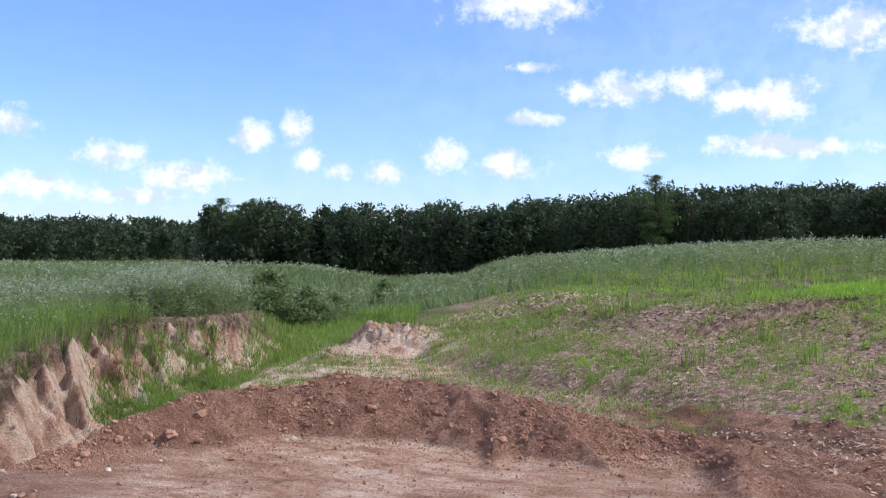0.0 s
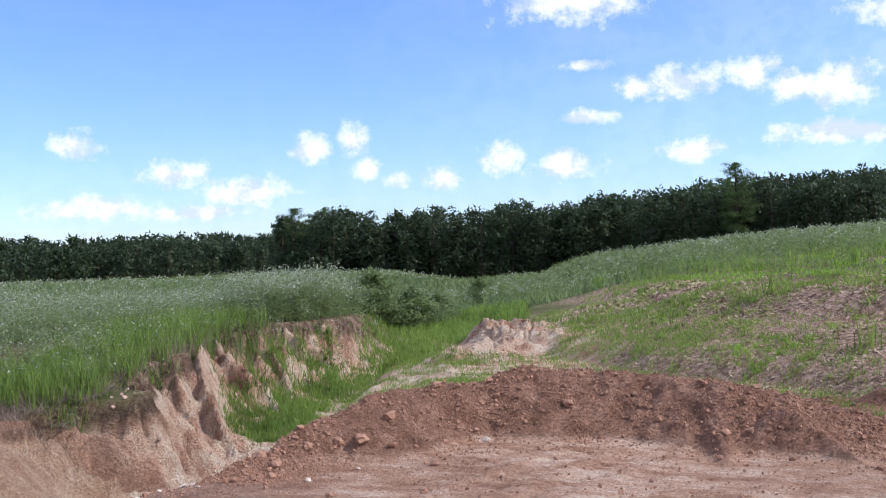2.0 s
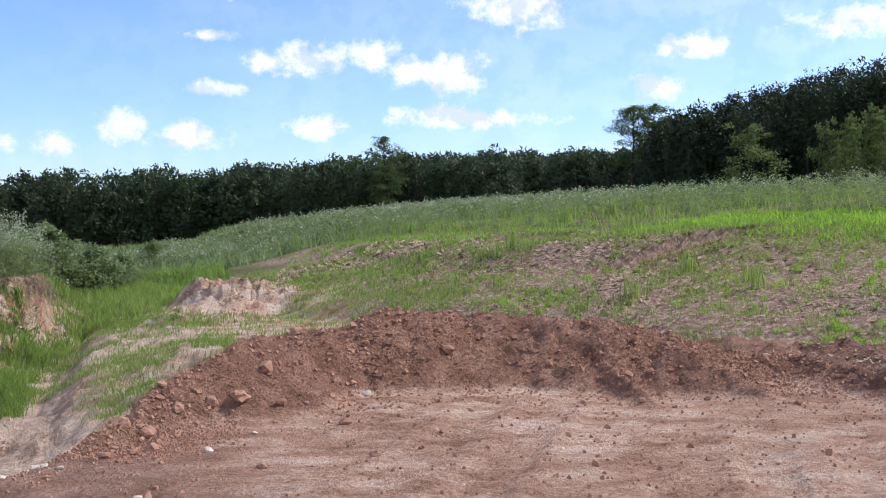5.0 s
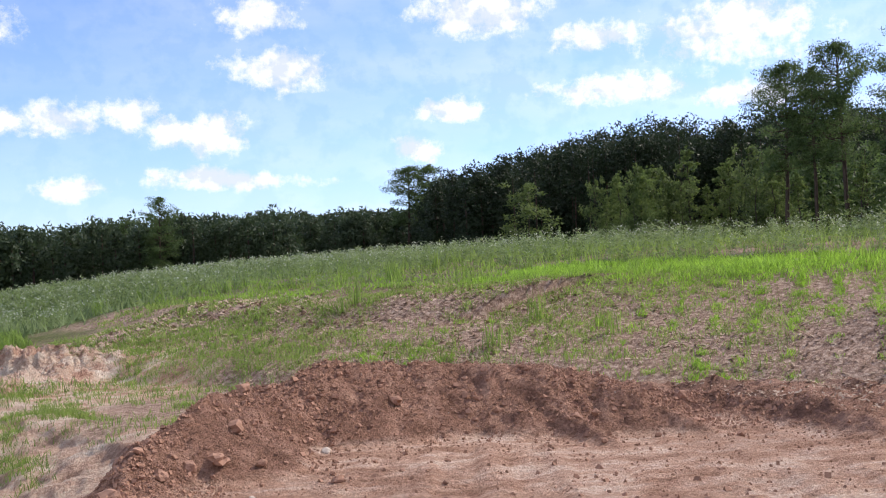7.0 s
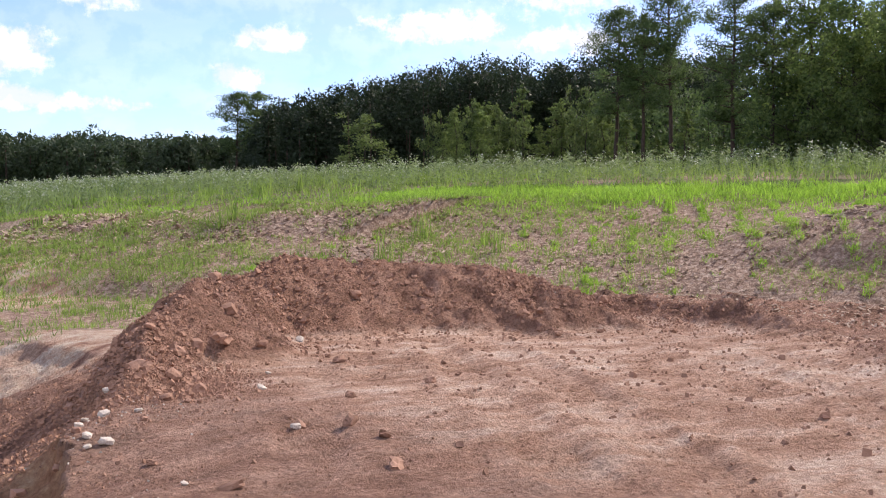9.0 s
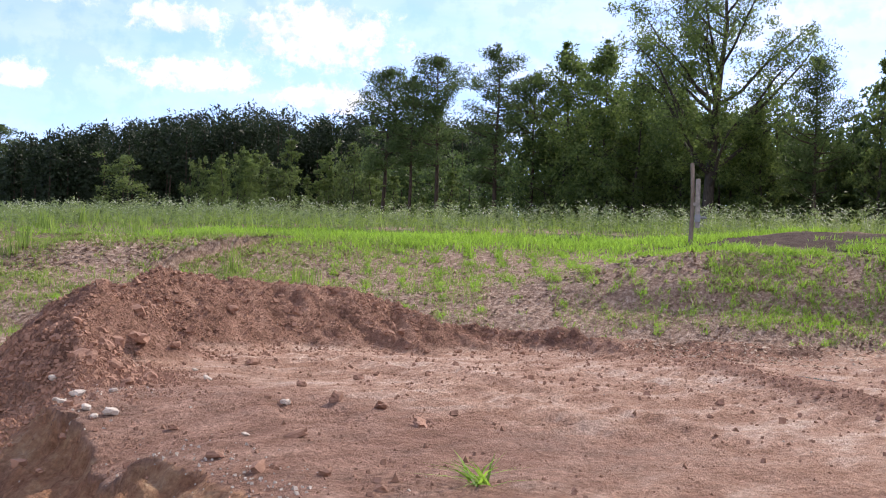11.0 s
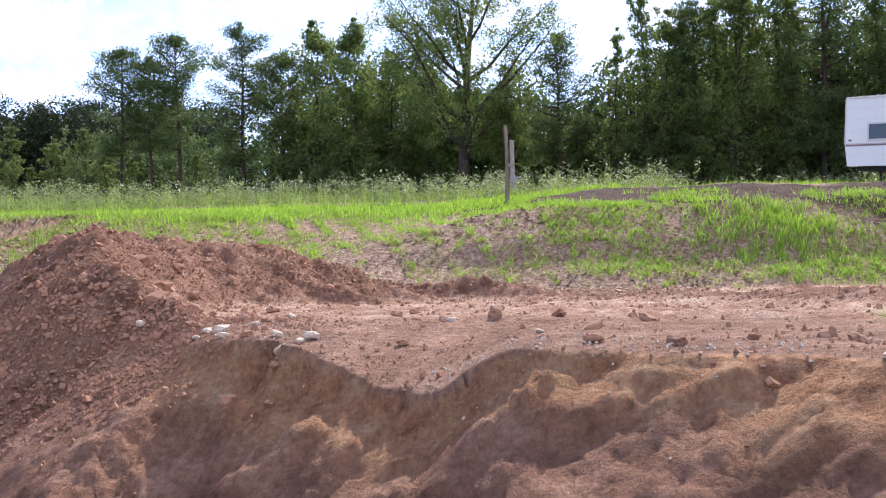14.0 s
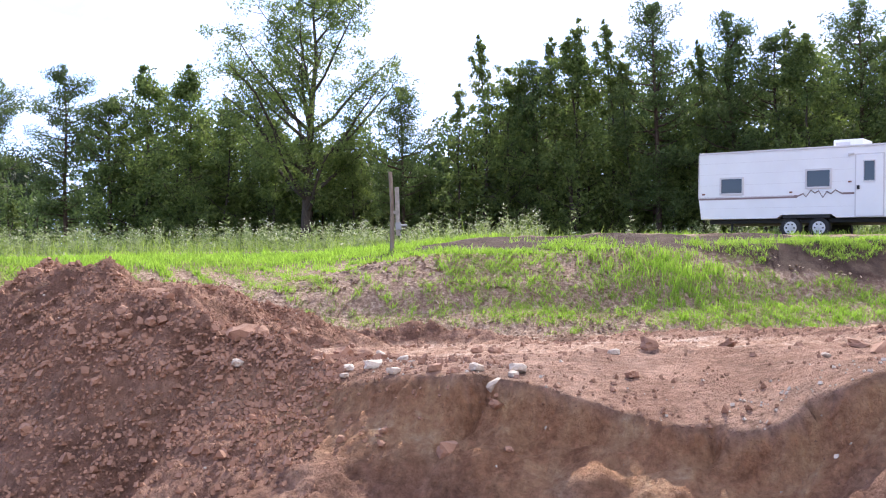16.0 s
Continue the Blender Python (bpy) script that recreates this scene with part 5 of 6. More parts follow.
# ---- loose stones and clods ----
def lump_mesh(name, seed, mat, rough=0.28, flat=0.7, level=2):
    """A broken clod or stone about 1 m across, to be scaled."""
    bm = bmesh.new()
    bmesh.ops.create_icosphere(bm, subdivisions=level, radius=0.5)
    off = Vector((seed * 3.7, seed * 1.9, 0))
    for v in bm.verts:
        n = v.co.normalized()
        k = 1 + rough * 2 * noise.noise(n * 1.1 + off) + rough * noise.noise(n * 2.7 + off)
        facet = max(abs(n.x) * 1.1, abs(n.y) * 1.25, abs(n.z) * 1.2)
        v.co = v.co * k * (0.55 + 0.45 / max(facet, 0.6))
        v.co.z *= flat
    me = bpy.data.meshes.new(name)
    bm.to_mesh(me)
    bm.free()
    me.materials.append(mat)
    return me


def build_stones():
    rng = np.random.RandomState(8)
    clods = [lump_mesh("clod", i, CLOD, 0.30, 0.75) for i in range(6)]
    pales = [lump_mesh("stone", 20 + i, PALE, 0.2, 0.6) for i in range(4)]

    def lay(meshes, name, x, y, size, label, group, sink=0.28, stretch=1.0):
        size *= 0.62
        ob = new(name, meshes[rng.randint(len(meshes))])
        z = float(height(x, y))
        ob.matrix_world = pose(x, y, z + size * (0.33 - sink * 0.5), rng.randn() * 14, rng.randn() * 14, rng.rand() * 360) @ Matrix.Diagonal((size * stretch, size, size * (0.8 + 0.3 * rng.rand()), 1))
        return tagged(ob, label, "clod" if name == "clod" else "stone", group)

    clod_label, pale_label = "reddish-brown dried clay clod lying on bare dirt", "rounded pale stone lying on bare dirt"
    # the large clods that stand out on the berm
    for x, y, s in ((-0.96, 14.0, 0.24), (0.02, 13.95, 0.20), (0.8, 13.2, 0.22), (2.64, 13.3, 0.18), (-3.08, 12.9, 0.26), (-3.35, 12.5, 0.25), (-4.35, 11.85, 0.24),
                    (-4.15, 11.75, 0.20), (-2.6, 14.0, 0.2), (-3.6, 12.45, 0.18), (-3.9, 12.2, 0.17), (-3.0, 12.5, 0.15), (1.9, 14.2, 0.22), (3.0, 13.9, 0.24), (1.1, 13.25, 0.16)):
        lay(clods, "clod", x, y, s, "large reddish-brown clay clod on the berm", "large clods on the berm")
    # clods on the pad
    for x, y, s, st in ((-5.19, 9.09, 0.10, 1.7), (-5.75, 8.42, 0.09, 0.9), (-6.0, 7.59, 0.08, 1), (-5.77, 8.98, 0.10, 1.2), (-5.85, 8.67, 0.10, 1.5), (-5.20, 10.77, 0.09, 1), (-5.12, 10.0, 0.09, 1), (-5.83, 8.09, 0.06, 1), (-6.27, 8.35, 0.07, 1),
                        (-4.05, 9.5, 0.11, 1.6), (-2.5, 12.1, 0.16, 1), (-4.2, 10.1, 0.14, 1), (-4.4, 8.96, 0.12, 1.4), (-3.4, 10.7, 0.12, 1), (-2.53, 10.9, 0.13, 1), (2.2, 12.2, 0.15, 1), (1.4, 12.6, 0.12, 1), (0.6, 12.5, 0.12, 1)):
        lay(clods, "clod", x, y, s, clod_label, "clods on the pad", 0.28, st)
    # pale stones at the rim
    for x, y, s in ((-5.33, 10.52, 0.105), (-5.27, 10.45, 0.07), (-5.21, 10.60, 0.09), (-5.17, 10.44, 0.12), (-4.92, 11.08, 0.12), (-4.87, 11.20, 0.085), (-4.99, 11.19, 0.07), (-4.75, 10.98, 0.08), (-3.72, 11.30, 0.10),
                    (-5.12, 10.95, 0.09), (-1.98, 13.5, 0.13), (-4.25, 10.05, 0.10), (-5.3, 9.3, 0.06), (-6.36, 8.03, 0.06), (-4.6, 11.8, 0.09), (-3.3, 11.9, 0.07)):
        lay(pales, "stone", x, y, s, pale_label, "pale stones on the pad", 0.2)
    # further clods down the berm's faces and flank
    n = 0
    while n < 190:
        t = rng.rand()
        x = -5.6 + 9.2 * t
        y = float(np.interp(x, [-5.6, -4.2, -2.0, 0.4, 2.0, 3.6], [10.9, 12.1, 14.2, 14.6, 14.0, 13.3])) - abs(rng.randn()) * 0.6 + 0.25
        if rng.rand() < 0.35:
            x, y = -4.0 - abs(rng.randn()) * 0.35, 12.2 + rng.randn() * 0.7
        lay(clods, "clod", x, y, 0.05 + 0.10 * rng.rand() ** 3.0, clod_label, "clods on the berm")
        n += 1
    for _ in range(20):
        x, y = -4 + 7 * rng.rand(), 12.6 - 4 * rng.rand() ** 1.5
        lay(clods, "clod", x, y, 0.04 + 0.06 * rng.rand() ** 2, clod_label, "clods on the pad")


def gravel(name, places, size, mat, label, seed):
    """Crumbs of soil and pebbles, joined: small uneven lumps."""
    rng = np.random.RandomState(seed)
    n = len(places)
    unit = np.array([(1, 0, 0), (0, 1, 0), (-1, 0, 0), (0, -1, 0), (0.5, 0.5, 0.8), (-0.5, -0.4, 0.85), (0, 0, -0.7)])
    tri = np.array([(0, 1, 4), (1, 2, 4), (2, 5, 4), (2, 3, 5), (3, 0, 5), (0, 4, 5), (1, 0, 6), (2, 1, 6), (3, 2, 6), (0, 3, 6)])
    shape = unit[None] * (0.72 + 0.5 * rng.rand(n, 7, 1)) * (0.75 + 0.5 * rng.rand(n, 1, 3)) * (0.85, 0.85, 1.0)
    turn = rng.rand(n) * 6.283
    c, q = np.cos(turn)[:, None], np.sin(turn)[:, None]
    shape = np.stack([shape[..., 0] * c - shape[..., 1] * q, shape[..., 0] * q + shape[..., 1] * c, shape[..., 2]], -1) * size[:, None, None]
    base = np.stack([places[:, 0], places[:, 1], height(places[:, 0], places[:, 1]) + size * 0.08], 1)
    v = base[:, None] + shape
    f = (7 * np.arange(n)[:, None, None] + tri[None]).reshape(-1, 3)
    return tagged(new(name, mesh_from(name, v.reshape(-1, 3), f, mat)), label, "gravel", kind="stuff")


def build_gravel():
    rng = np.random.RandomState(12)

    def dense(x, y):
        heap, hc = along(CREST, x, y)
        low, _ = along(LOW, x, y)
        row, _ = along(WINDROW, x, y)
        d = inside(PIT, x, y)
        rim = np.exp(-np.abs(d) / 0.6) * (y < 12)
        flank = (d > -0.2) * (d < 2.4) * (0.12 * (y > 10.8) + 0.55 * (y > 11.9)) * (y < 16) * (x > -7)
        v = 0.8 * np.exp(-(heap / 0.75) ** 2) + 0.5 * np.exp(-(low / 0.5) ** 2) + 0.4 * np.exp(-(row / 0.35) ** 2) + 0.30 * rim * (d < 0.05) + 0.06 * rim + flank + 0.05
        v = v * np.clip(0.6 + 1.6 * fbm(x * 0.9, y * 0.9, 3), 0.1, 1)
        return np.clip(v, 0, 1) * (land_u(x, y) < 9) * (1 - 0.85 * (d > 0.03) * (y < 10.9))

    p = np.concatenate([scatter(-7.0, 7.0, 6.8, 16.5, 105000, dense, 61), scatter(-5.6, -3.4, 11.2, 14.2, 34000, dense, 67), scatter(-4, 3.5, 12.6, 14.8, 16000, dense, 69)])
    gravel("soil_crumbs", p, (0.005 + 0.009 * rng.rand(len(p)) ** 2.2 + 0.016 * rng.rand(len(p)) ** 14) * (1 + 0.7 * step(-3.8, -1.8, p[:, 0]) + 0.2 * step(-3.4, -3.9, p[:, 0]) * step(11.2, 11.8, p[:, 1])), CLOD, "loose reddish-brown soil crumbs and gravel", 62)
    p = np.concatenate([scatter(-8, 5, 6.5, 15.5, 2400, dense, 63), scatter(-6.6, -4.4, 8.2, 11.4, 3000, lambda x, y: np.exp(-np.abs(inside(PIT, x, y) + 0.16) / 0.12) * (0.25 + (fbm(x * 1.1 + 2, y * 1.1, 2) > 0.02)), 68)])
    gravel("pale_pebbles", p, 0.004 + 0.009 * rng.rand(len(p)) ** 2.5, PALE, "small pale pebbles scattered over the dirt", 64)
    # broken lumps on the eroded bank and spoil
    q = scatter(-11, 0, 16.5, 34, 9000, lambda x, y: (inside(PIT, x, y) > 0.2) * (x < -6) * 0.5 + (np.hypot((x + 1.9) / 2.2, (y - 30.3) / 3.2) < 1) * 0.9, 65)
    gravel("bank_rubble", q, 0.012 + 0.045 * rng.rand(len(q)) ** 4, stone_material("pink_rubble", (0.26, 0.14, 0.10), (0.58, 0.42, 0.34)), "pinkish rubble on the eroded bank and spoil mound", 66)


build_stones()
build_gravel()


# ---- small plants and litter near the pad ----
def build_details():
    rng = np.random.RandomState(14)
    n = 26
    base = np.zeros((n, 3)) + rng.randn(n, 3) * (0.025, 0.025, 0)
    v, f = blades(base, 0.09 + 0.07 * rng.rand(n), np.full(n, 0.011), 1.9, rng)
    ob = new("grass_tuft", mesh_from("grass_tuft", v, f, GRASS))
    ob.location = (-5.5, 7.9, float(height(-5.5, 7.9)))
    tagged(ob, "single bright green grass tuft on the bare pad", "grass tuft")
    # puddle in the rut beside the grass
    bm = bmesh.new()
    ring = []
    for i in range(28):
        a = i * 2 * math.pi / 28
        r = 1 + 0.22 * noise.noise(Vector((math.cos(a) * 1.7, math.sin(a) * 1.7, 3)))
        ring.append(bm.verts.new((math.cos(a) * 0.85 * r, math.sin(a) * 0.20 * r, 0)))
    bm.faces.new(ring)
    me = bpy.data.meshes.new("puddle")
    bm.to_mesh(me)
    bm.free()
    m, nt, b = material("puddle_water", 0.12, 0.8)
    b.inputs["Base Color"].default_value = (0.16, 0.105, 0.08, 1)
    wave = tex(nt, 14.0, 4, 0.6, world_pos(nt))
    bump(nt, b, wave.outputs["Fac"], 0.7, 0.03)
    me.materials.append(m)
    ob = new("puddle", me)
    ob.matrix_world = pose(3.2, 9.4, -0.612, 0, 0, 74)
    tagged(ob, "shallow muddy puddle in a wheel rut", "puddle", kind="structure")


build_details()


# ---- fence posts ----
def box_bm(x0, x1, y0, y1, z0, z1, bevel=0.0, segments=2):
    bm = bmesh.new()
    bmesh.ops.create_cube(bm, size=1)
    bmesh.ops.scale(bm, vec=(x1 - x0, y1 - y0, z1 - z0), verts=bm.verts)
    bmesh.ops.translate(bm, vec=((x0 + x1) / 2, (y0 + y1) / 2, (z0 + z1) / 2), verts=bm.verts)
    if bevel:
        bmesh.ops.bevel(bm, geom=bm.edges[:], offset=bevel, segments=segments, affect="EDGES", profile=0.7)
    return bm


def part(name, bm, mat, parent, label=""):
    me = bpy.data.meshes.new(name)
    bm.to_mesh(me)
    bm.free()
    me.materials.append(mat)
    ob = new(name, me)
    ob.parent = parent
    if label:
        tagged(ob, label)
    return ob


def cylinder_bm(r, depth, segments=24, axis="Y", at=(0, 0, 0), bevel=0.0):
    bm = bmesh.new()
    bmesh.ops.create_cone(bm, cap_ends=True, segments=segments, radius1=r, radius2=r, depth=depth)
    if bevel:
        edges = [e for e in bm.edges if all(len(v.link_faces) == 3 for v in e.verts) and len([f for f in e.link_faces if len(f.verts) > 4])]
        bmesh.ops.bevel(bm, geom=edges, offset=bevel, segments=2, affect="EDGES")
    rot = {"X": Matrix.Rotation(radians(90), 4, "Y"), "Y": Matrix.Rotation(radians(90), 4, "X"), "Z": Matrix.Identity(4)}[axis]
    bmesh.ops.transform(bm, matrix=Matrix.Translation(at) @ rot, verts=bm.verts)
    return bm


def build_posts():
    # round weathered post, a little crooked
    zs = np.linspace(0, 1, 12)
    pts = np.column_stack([0.02 * np.sin(zs * 4), 0.015 * np.cos(zs * 5), zs * 2.12 - 0.14])
    v, f = tube(pts, 0.058 - 0.010 * zs + 0.003 * np.sin(zs * 30), 10)
    v = np.vstack([v, pts[-1:] + (0, 0, 0.012)])
    ring = len(v) - 11
    tops = np.array([[ring + i, ring + (i + 1) % 10, len(v) - 1, len(v) - 1] for i in range(10)])
    me = mesh_from("fence_post", v, np.concatenate([f, tops[:, :4]]), POST_WOOD, smooth=True)
    me.validate()
    ob = new("fence_post", me)
    ob.matrix_world = pose(14.80, 14.91, float(height(14.80, 14.91)), 0.0, -1.0, 0)
    tagged(ob, "tall weathered brown wooden post standing in grass", "post")
    pale = plain_material("peeling_board", (0.36, 0.33, 0.30), 0.85, 0, 0.45, 9)
    grey = plain_material("grey_metal", (0.30, 0.31, 0.33), 0.5, 0.6, 0.2, 8)
    board = part("board", box_bm(-0.03, 0.03, -0.20, -0.10, 0.42, 1.60, 0.010), pale, ob, "pale peeling board fixed beside the post")
    part("cleat", box_bm(-0.02, 0.02, -0.12, -0.03, 0.95, 1.03, 0.006), pale, ob, "short wooden cleat")
    part("bracket", box_bm(-0.06, -0.035, -0.24, -0.10, 0.56, 0.74, 0.006), grey, board, "small grey metal bracket")
    part("tap", cylinder_bm(0.028, 0.16, 14, "Y", (-0.02, -0.30, 0.66)), grey, ob, "small grey metal tap")


build_posts()


# ---- travel trailer ----
def frame_bm(x0, x1, z0, z1, y, wide, deep):
    """A rectangular surround with a real opening."""
    bm = bmesh.new()
    pts = []
    for yy in (y, y - deep):
        for a in (0, wide):
            pts.append([bm.verts.new(c) for c in ((x0 - wide + a, yy, z0 - wide + a), (x1 + wide - a, yy, z0 - wide + a), (x1 + wide - a, yy, z1 + wide - a), (x0 - wide + a, yy, z1 + wide - a))])
    bo, bi, fo, fi = pts
    for i in range(4):
        j = (i + 1) % 4
        bm.faces.new((fo[i], fo[j], fi[j], fi[i]))
        bm.faces.new((bo[j], bo[i], bi[i], bi[j]))
        bm.faces.new((fo[j], fo[i], bo[i], bo[j]))
        bm.faces.new((fi[i], fi[j], bi[j], bi[i]))
    return bm


def build_trailer():
    white = plain_material("white_siding", (0.80, 0.80, 0.82), 0.35, 0, 0.05, 1.2)
    trim = plain_material("light_trim", (0.62, 0.60, 0.62), 0.45, 0, 0.08)
    stripe = plain_material("mauve_stripe", (0.24, 0.16, 0.16), 0.5, 0, 0.15)
    black = plain_material("black_rubber", (0.025, 0.025, 0.027), 0.8, 0, 0.3, 6)
    dark = plain_material("under_frame", (0.03, 0.03, 0.032), 0.7, 0.3, 0.3)
    rim_m = plain_material("white_rim", (0.66, 0.66, 0.66), 0.4, 0.2, 0.2, 6)
    amber = plain_material("marker_light", (0.20, 0.06, 0.03), 0.3)
    gm, gnt, gb = material("window_glass", 0.06, 0.7)
    gb.inputs["Base Color"].default_value = (0.035, 0.038, 0.045, 1)
    # local x runs along the side, y away from the viewer, z up from the ground
    yaw = math.degrees(math.atan2(1.48 - 6.5, 22.15 - 25.16))
    x0, y0 = 25.23, 6.62
    base = new("travel_trailer")
    base.matrix_world = pose(x0, y0, 2.02, 0, 3.5, yaw)
    tagged(base, "white travel trailer with a mauve stripe parked before the woods", "trailer")
    L, W, low, top = 8.4, 2.4, 0.52, 2.70
    profile = [(0.10, low), (0.0, 1.22), (0.02, top - 0.05), (0.07, top), (L - 0.25, top), (L - 0.05, top - 0.18), (L, 1.5), (L - 0.35, low),
               (4.50, low), (4.35, low + 0.11), (2.80, low + 0.11), (2.64, low)]
    bm = bmesh.new()
    a = [bm.verts.new((x, 0, z)) for x, z in profile]
    b = [bm.verts.new((x, W, z)) for x, z in profile]
    bm.faces.new(a)
    bm.faces.new(b[::-1])
    for i in range(len(profile)):
        j = (i + 1) % len(profile)
        bm.faces.new((a[j], a[i], b[i], b[j]))
    bmesh.ops.recalc_face_normals(bm, faces=bm.faces)
    body = part("body", bm, white, base)
    # thin seams of the siding
    for z in (0.86, 1.62, 1.98, 2.34):
        part("siding_seam", box_bm(0.04, 5.0, -0.004, 0.0, z, z + 0.006), trim, body)
    part("roof_edge", box_bm(0.02, L - 0.25, -0.025, 0.02, top - 0.045, top + 0.012, 0.008), trim, body, "pale roof edge moulding")
    part("corner_trim", box_bm(-0.012, 0.03, -0.015, 0.03, 1.22, top - 0.05, 0.006), trim, body)
    part("stripe", box_bm(0.03, 3.30, -0.007, 0.0, 1.15, 1.235), stripe, body, "mauve-brown painted stripe")
    part("stripe", box_bm(0.03, 3.20, -0.010, -0.007, 1.205, 1.23), trim, body)
    part("stripe", box_bm(4.68, 5.03, -0.007, 0.0, 1.22, 1.28), stripe, body)
    # the zigzag decal
    zig = [(3.30, 1.19), (3.48, 1.28), (3.58, 1.17), (3.72, 1.38), (3.86, 1.28), (3.95, 1.36), (4.10, 1.14), (4.20, 1.32), (4.35, 1.25), (4.45, 1.36), (4.68, 1.25)]
    for (xa, za), (xb, zb) in zip(zig, zig[1:]):
        bm = bmesh.new()
        q = [bm.verts.new(c) for c in ((xa, -0.006, za - 0.012), (xb, -0.006, zb - 0.03), (xb, -0.006, zb + 0.012), (xa, -0.006, za + 0.03))]
        bm.faces.new(q)
        bmesh.ops.solidify(bm, geom=bm.faces[:], thickness=0.004)
        part("decal_stroke", bm, stripe, body)
    for xa, xb, za, zb in ((0.80, 1.50, 1.36, 1.82), (3.60, 4.30, 1.48, 1.98)):
        win = part("window", frame_bm(xa, xb, za, zb, 0.0, 0.055, 0.035), trim, base, "dark window with a pale surround")
        part("pane", box_bm(xa, xb, -0.016, 0.0, za, zb), gm, win, "dark reflecting glass")
    door = part("door", box_bm(5.08, 5.86, -0.03, 0.0, 0.56, 2.40, 0.012), white, base, "white entry door")
    part("door_surround", frame_bm(5.08, 5.86, 0.56, 2.40, 0.0, 0.035, 0.022), trim, door)
    dw = part("door_window", frame_bm(5.32, 5.62, 1.62, 2.20, -0.03, 0.03, 0.02), trim, door)
    part("pane", box_bm(5.32, 5.62, -0.040, -0.03, 1.62, 2.20), gm, dw)
    part("handle", box_bm(5.11, 5.19, -0.06, -0.03, 1.36, 1.48, 0.008), dark, door, "dark door handle")
    for x, z in ((0.18, 1.34), (3.10, 1.33), (4.90, 1.60)):
        part("marker_light", box_bm(x - 0.05, x + 0.05, -0.03, 0.0, z - 0.025, z + 0.025, 0.008), amber, base, "small dark marker light")
    part("porch_light", box_bm(4.84, 5.02, -0.06, 0.0, 2.40, 2.47, 0.012), trim, base)
    ac = part("air_conditioner", box_bm(4.14, 5.05, 0.75, 1.65, top, top + 0.29, 0.06, 3), white, base, "white rooftop air conditioner")
    part("grille", box_bm(4.22, 4.66, 0.735, 0.75, top + 0.08, top + 0.20, 0.004), trim, ac)
    part("roof_vent", box_bm(1.15, 1.65, 0.9, 1.4, top, top + 0.10, 0.03, 3), trim, base)
    part("chassis", box_bm(0.3, L - 0.2, 0.25, W - 0.25, low - 0.14, low - 0.004, 0.01), dark, base)
    part("wheel_well", box_bm(2.84, 4.32, 0.02, 0.5, low, low + 0.10), dark, base)
    for x in (3.07, 3.96):
        for y in (0.17, W - 0.17):
            tyre = part("tyre", cylinder_bm(0.335, 0.21, 28, "Y", (x, y, 0.335 - 0.12), 0.03), black, base, "black rubber tyre")
            s = -1 if y < 1 else 1
            rim = part("rim", cylinder_bm(0.20, 0.03, 24, "Y", (x, y + s * 0.10, 0.335 - 0.12), 0.008), rim_m, tyre, "white steel wheel rim")
            for k in range(6):
                an = k * math.pi / 3
                part("rim_hole", cylinder_bm(0.028, 0.012, 10, "Y", (x + math.cos(an) * 0.125, y + s * 0.114, 0.215 + math.sin(an) * 0.125)), dark, tyre)
            part("hub", cylinder_bm(0.055, 0.05, 16, "Y", (x, y + s * 0.12, 0.215), 0.01), rim_m, tyre)
    for x in (1.0, 7.2):
        part("jack_leg", box_bm(x - 0.03, x + 0.03, 0.4, 0.46, -0.14, low - 0.1, 0.005), dark, base)


build_trailer()


def build_verge():
    """Short grass between the track and the trailer."""
    def verge(x, y):
        n = (25.16 - x) * 0.857 - (6.5 - y) * 0.515
        return ((n > 0.3) & (n < 1.5)) * 0.55 + ((n > -3.0) & (n <= 0.3)) * 0.3
    grass_patch("verge_grass", GRASS, scatter(14, 32, -10, 14, 7000, verge, 71), 7, 0.22, 0.02, 0.12, "short green grass along the track by the trailer", 0.6, 72)


build_verge()


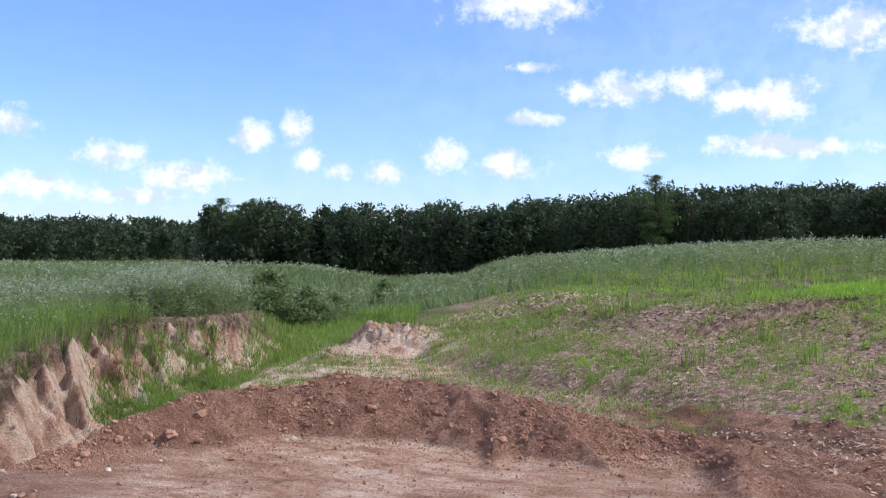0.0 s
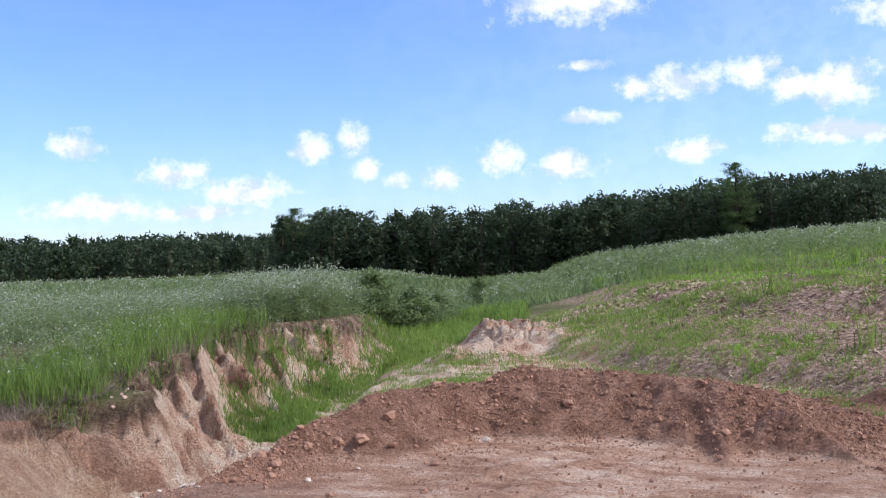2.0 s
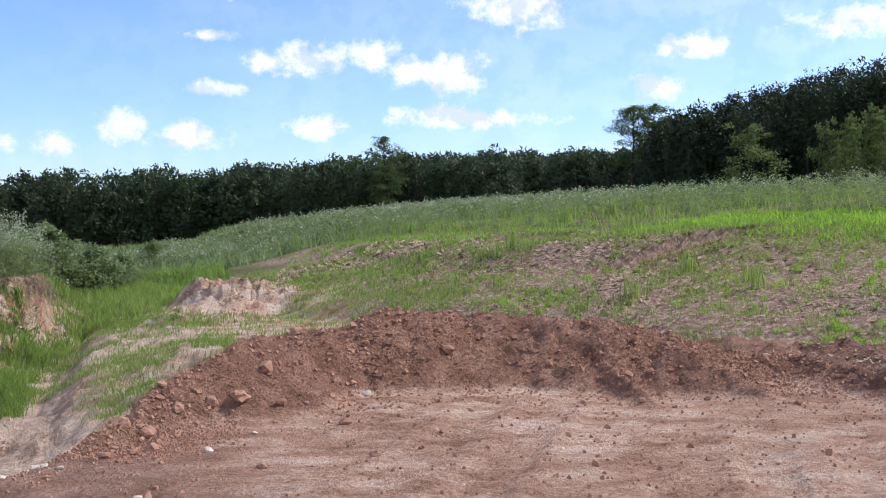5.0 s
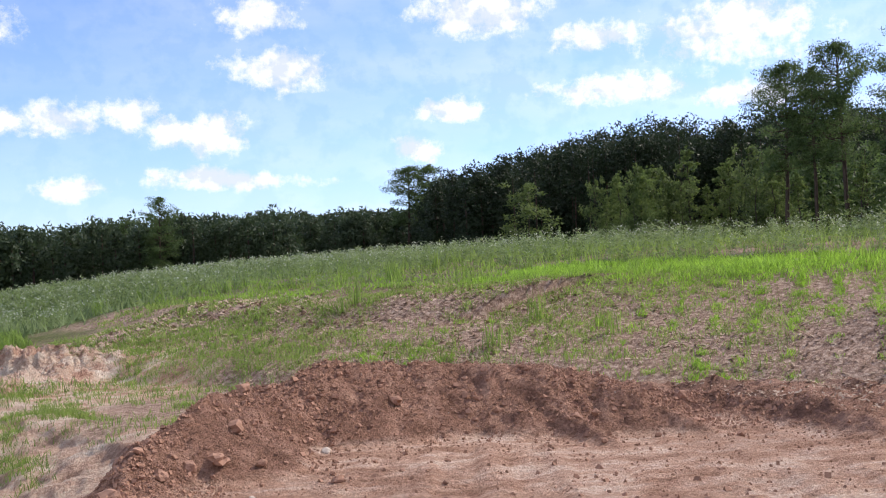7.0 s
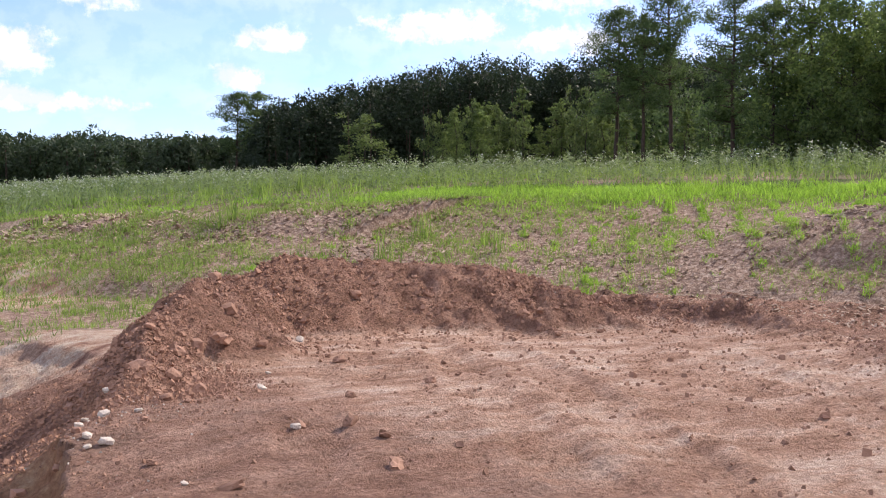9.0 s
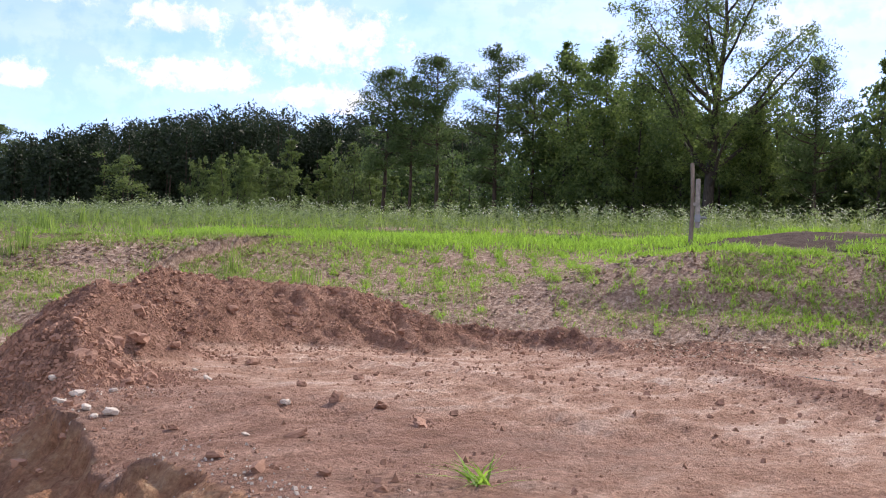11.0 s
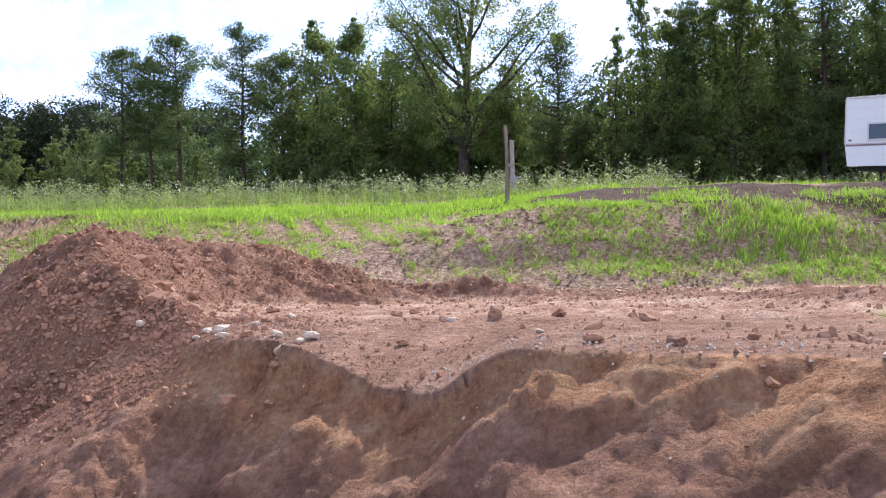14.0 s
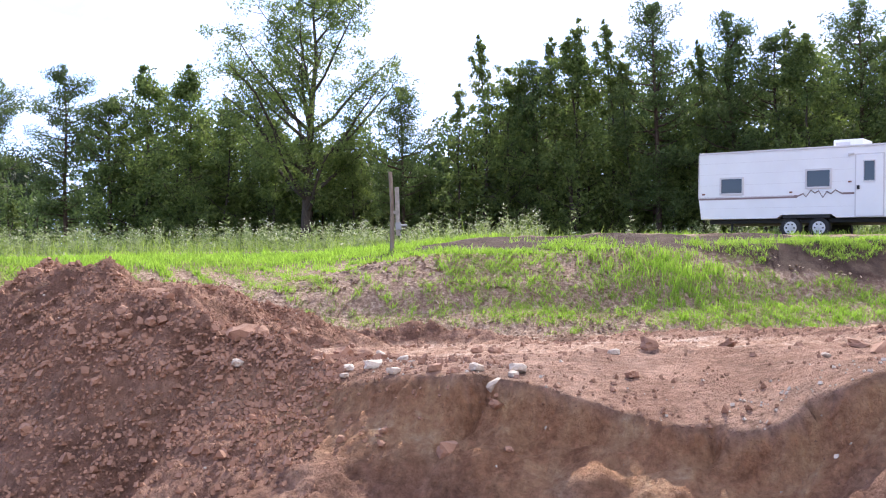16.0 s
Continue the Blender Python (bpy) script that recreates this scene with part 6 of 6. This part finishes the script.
def build_chips():
    """Flakes of straw and bark strewn over the seeded slope."""
    rng = np.random.RandomState(81)
    p = scatter(-3, 19, 2, 36, 70000, lambda x, y: step(8.0, 9.2, land_u(x, y)) * (1 - step(15.5, 17, land_u(x, y))) * (inside(PIT, x, y) < -1) * np.clip(0.55 + 2.2 * fbm(x * 0.5 + 5, y * 0.5, 3), 0, 1), 82)
    n = len(p)
    a, t = rng.rand(n) * 6.283, rng.randn(n, 2) * 0.35
    ln, wd = 0.022 + 0.040 * rng.rand(n), 0.009 + 0.014 * rng.rand(n)
    far = np.clip(np.hypot(p[:, 0] + 6, p[:, 1] - 6) / 18, 0.8, 1.8)
    along_v = np.stack([np.cos(a), np.sin(a), t[:, 0]], 1) * (ln * far)[:, None]
    side_v = np.stack([-np.sin(a), np.cos(a), t[:, 1]], 1) * (wd * far)[:, None]
    c = np.stack([p[:, 0], p[:, 1], height(p[:, 0], p[:, 1]) + 0.015], 1)
    v = np.stack([c - along_v - side_v * 0.6, c + along_v - side_v, c + along_v * 0.8 + side_v, c - along_v * 0.7 + side_v], 1)
    chips = stone_material("straw_chips", (0.22, 0.14, 0.095), (0.62, 0.475, 0.365), 3.0)
    tagged(new("straw_chips", mesh_from("straw_chips", v.reshape(-1, 3), np.arange(4 * n).reshape(-1, 4), chips)), "pinkish straw and bark flakes strewn over seeded soil", "mulch", kind="stuff")


build_chips()


def build_bushes():
    """Bushes in the wash and by the far end of the bank."""
    bush = tree_thing("bush", *crown_tree(91, 1.6, 1.0, 0.05, 24, 0.7, 0.30, 40, 0.06, MOUND, 4), GREY_BARK, WEED, "soft green leafy bush in the wash", "bushes in the wash")
    for x, y, s, w in ((-6.6, 38.5, 1.15, 1.2), (-5.2, 39.5, 0.95, 1.3), (-4.4, 41.5, 0.7, 1.3), (-3, 52, 0.8, 1.2)):
        stand(bush, x, y, s, x * 50, None, w)
    for o in list(bush.children_recursive) + [bush]:
        bpy.data.objects.remove(o)
    rng = np.random.RandomState(93)
    clumps = np.array([(-8.3, 29.8), (-7.8, 31.2), (-9.2, 30.8), (-7.6, 33.0)])
    k = rng.randint(0, len(clumps), 460)
    weeds("weed_thicket", clumps[k] + rng.randn(460, 2) * 0.75, 1.45, 22, 22, WEED, PETAL, "high thicket of pale-flowering weeds", 94, 0.85)


build_bushes()
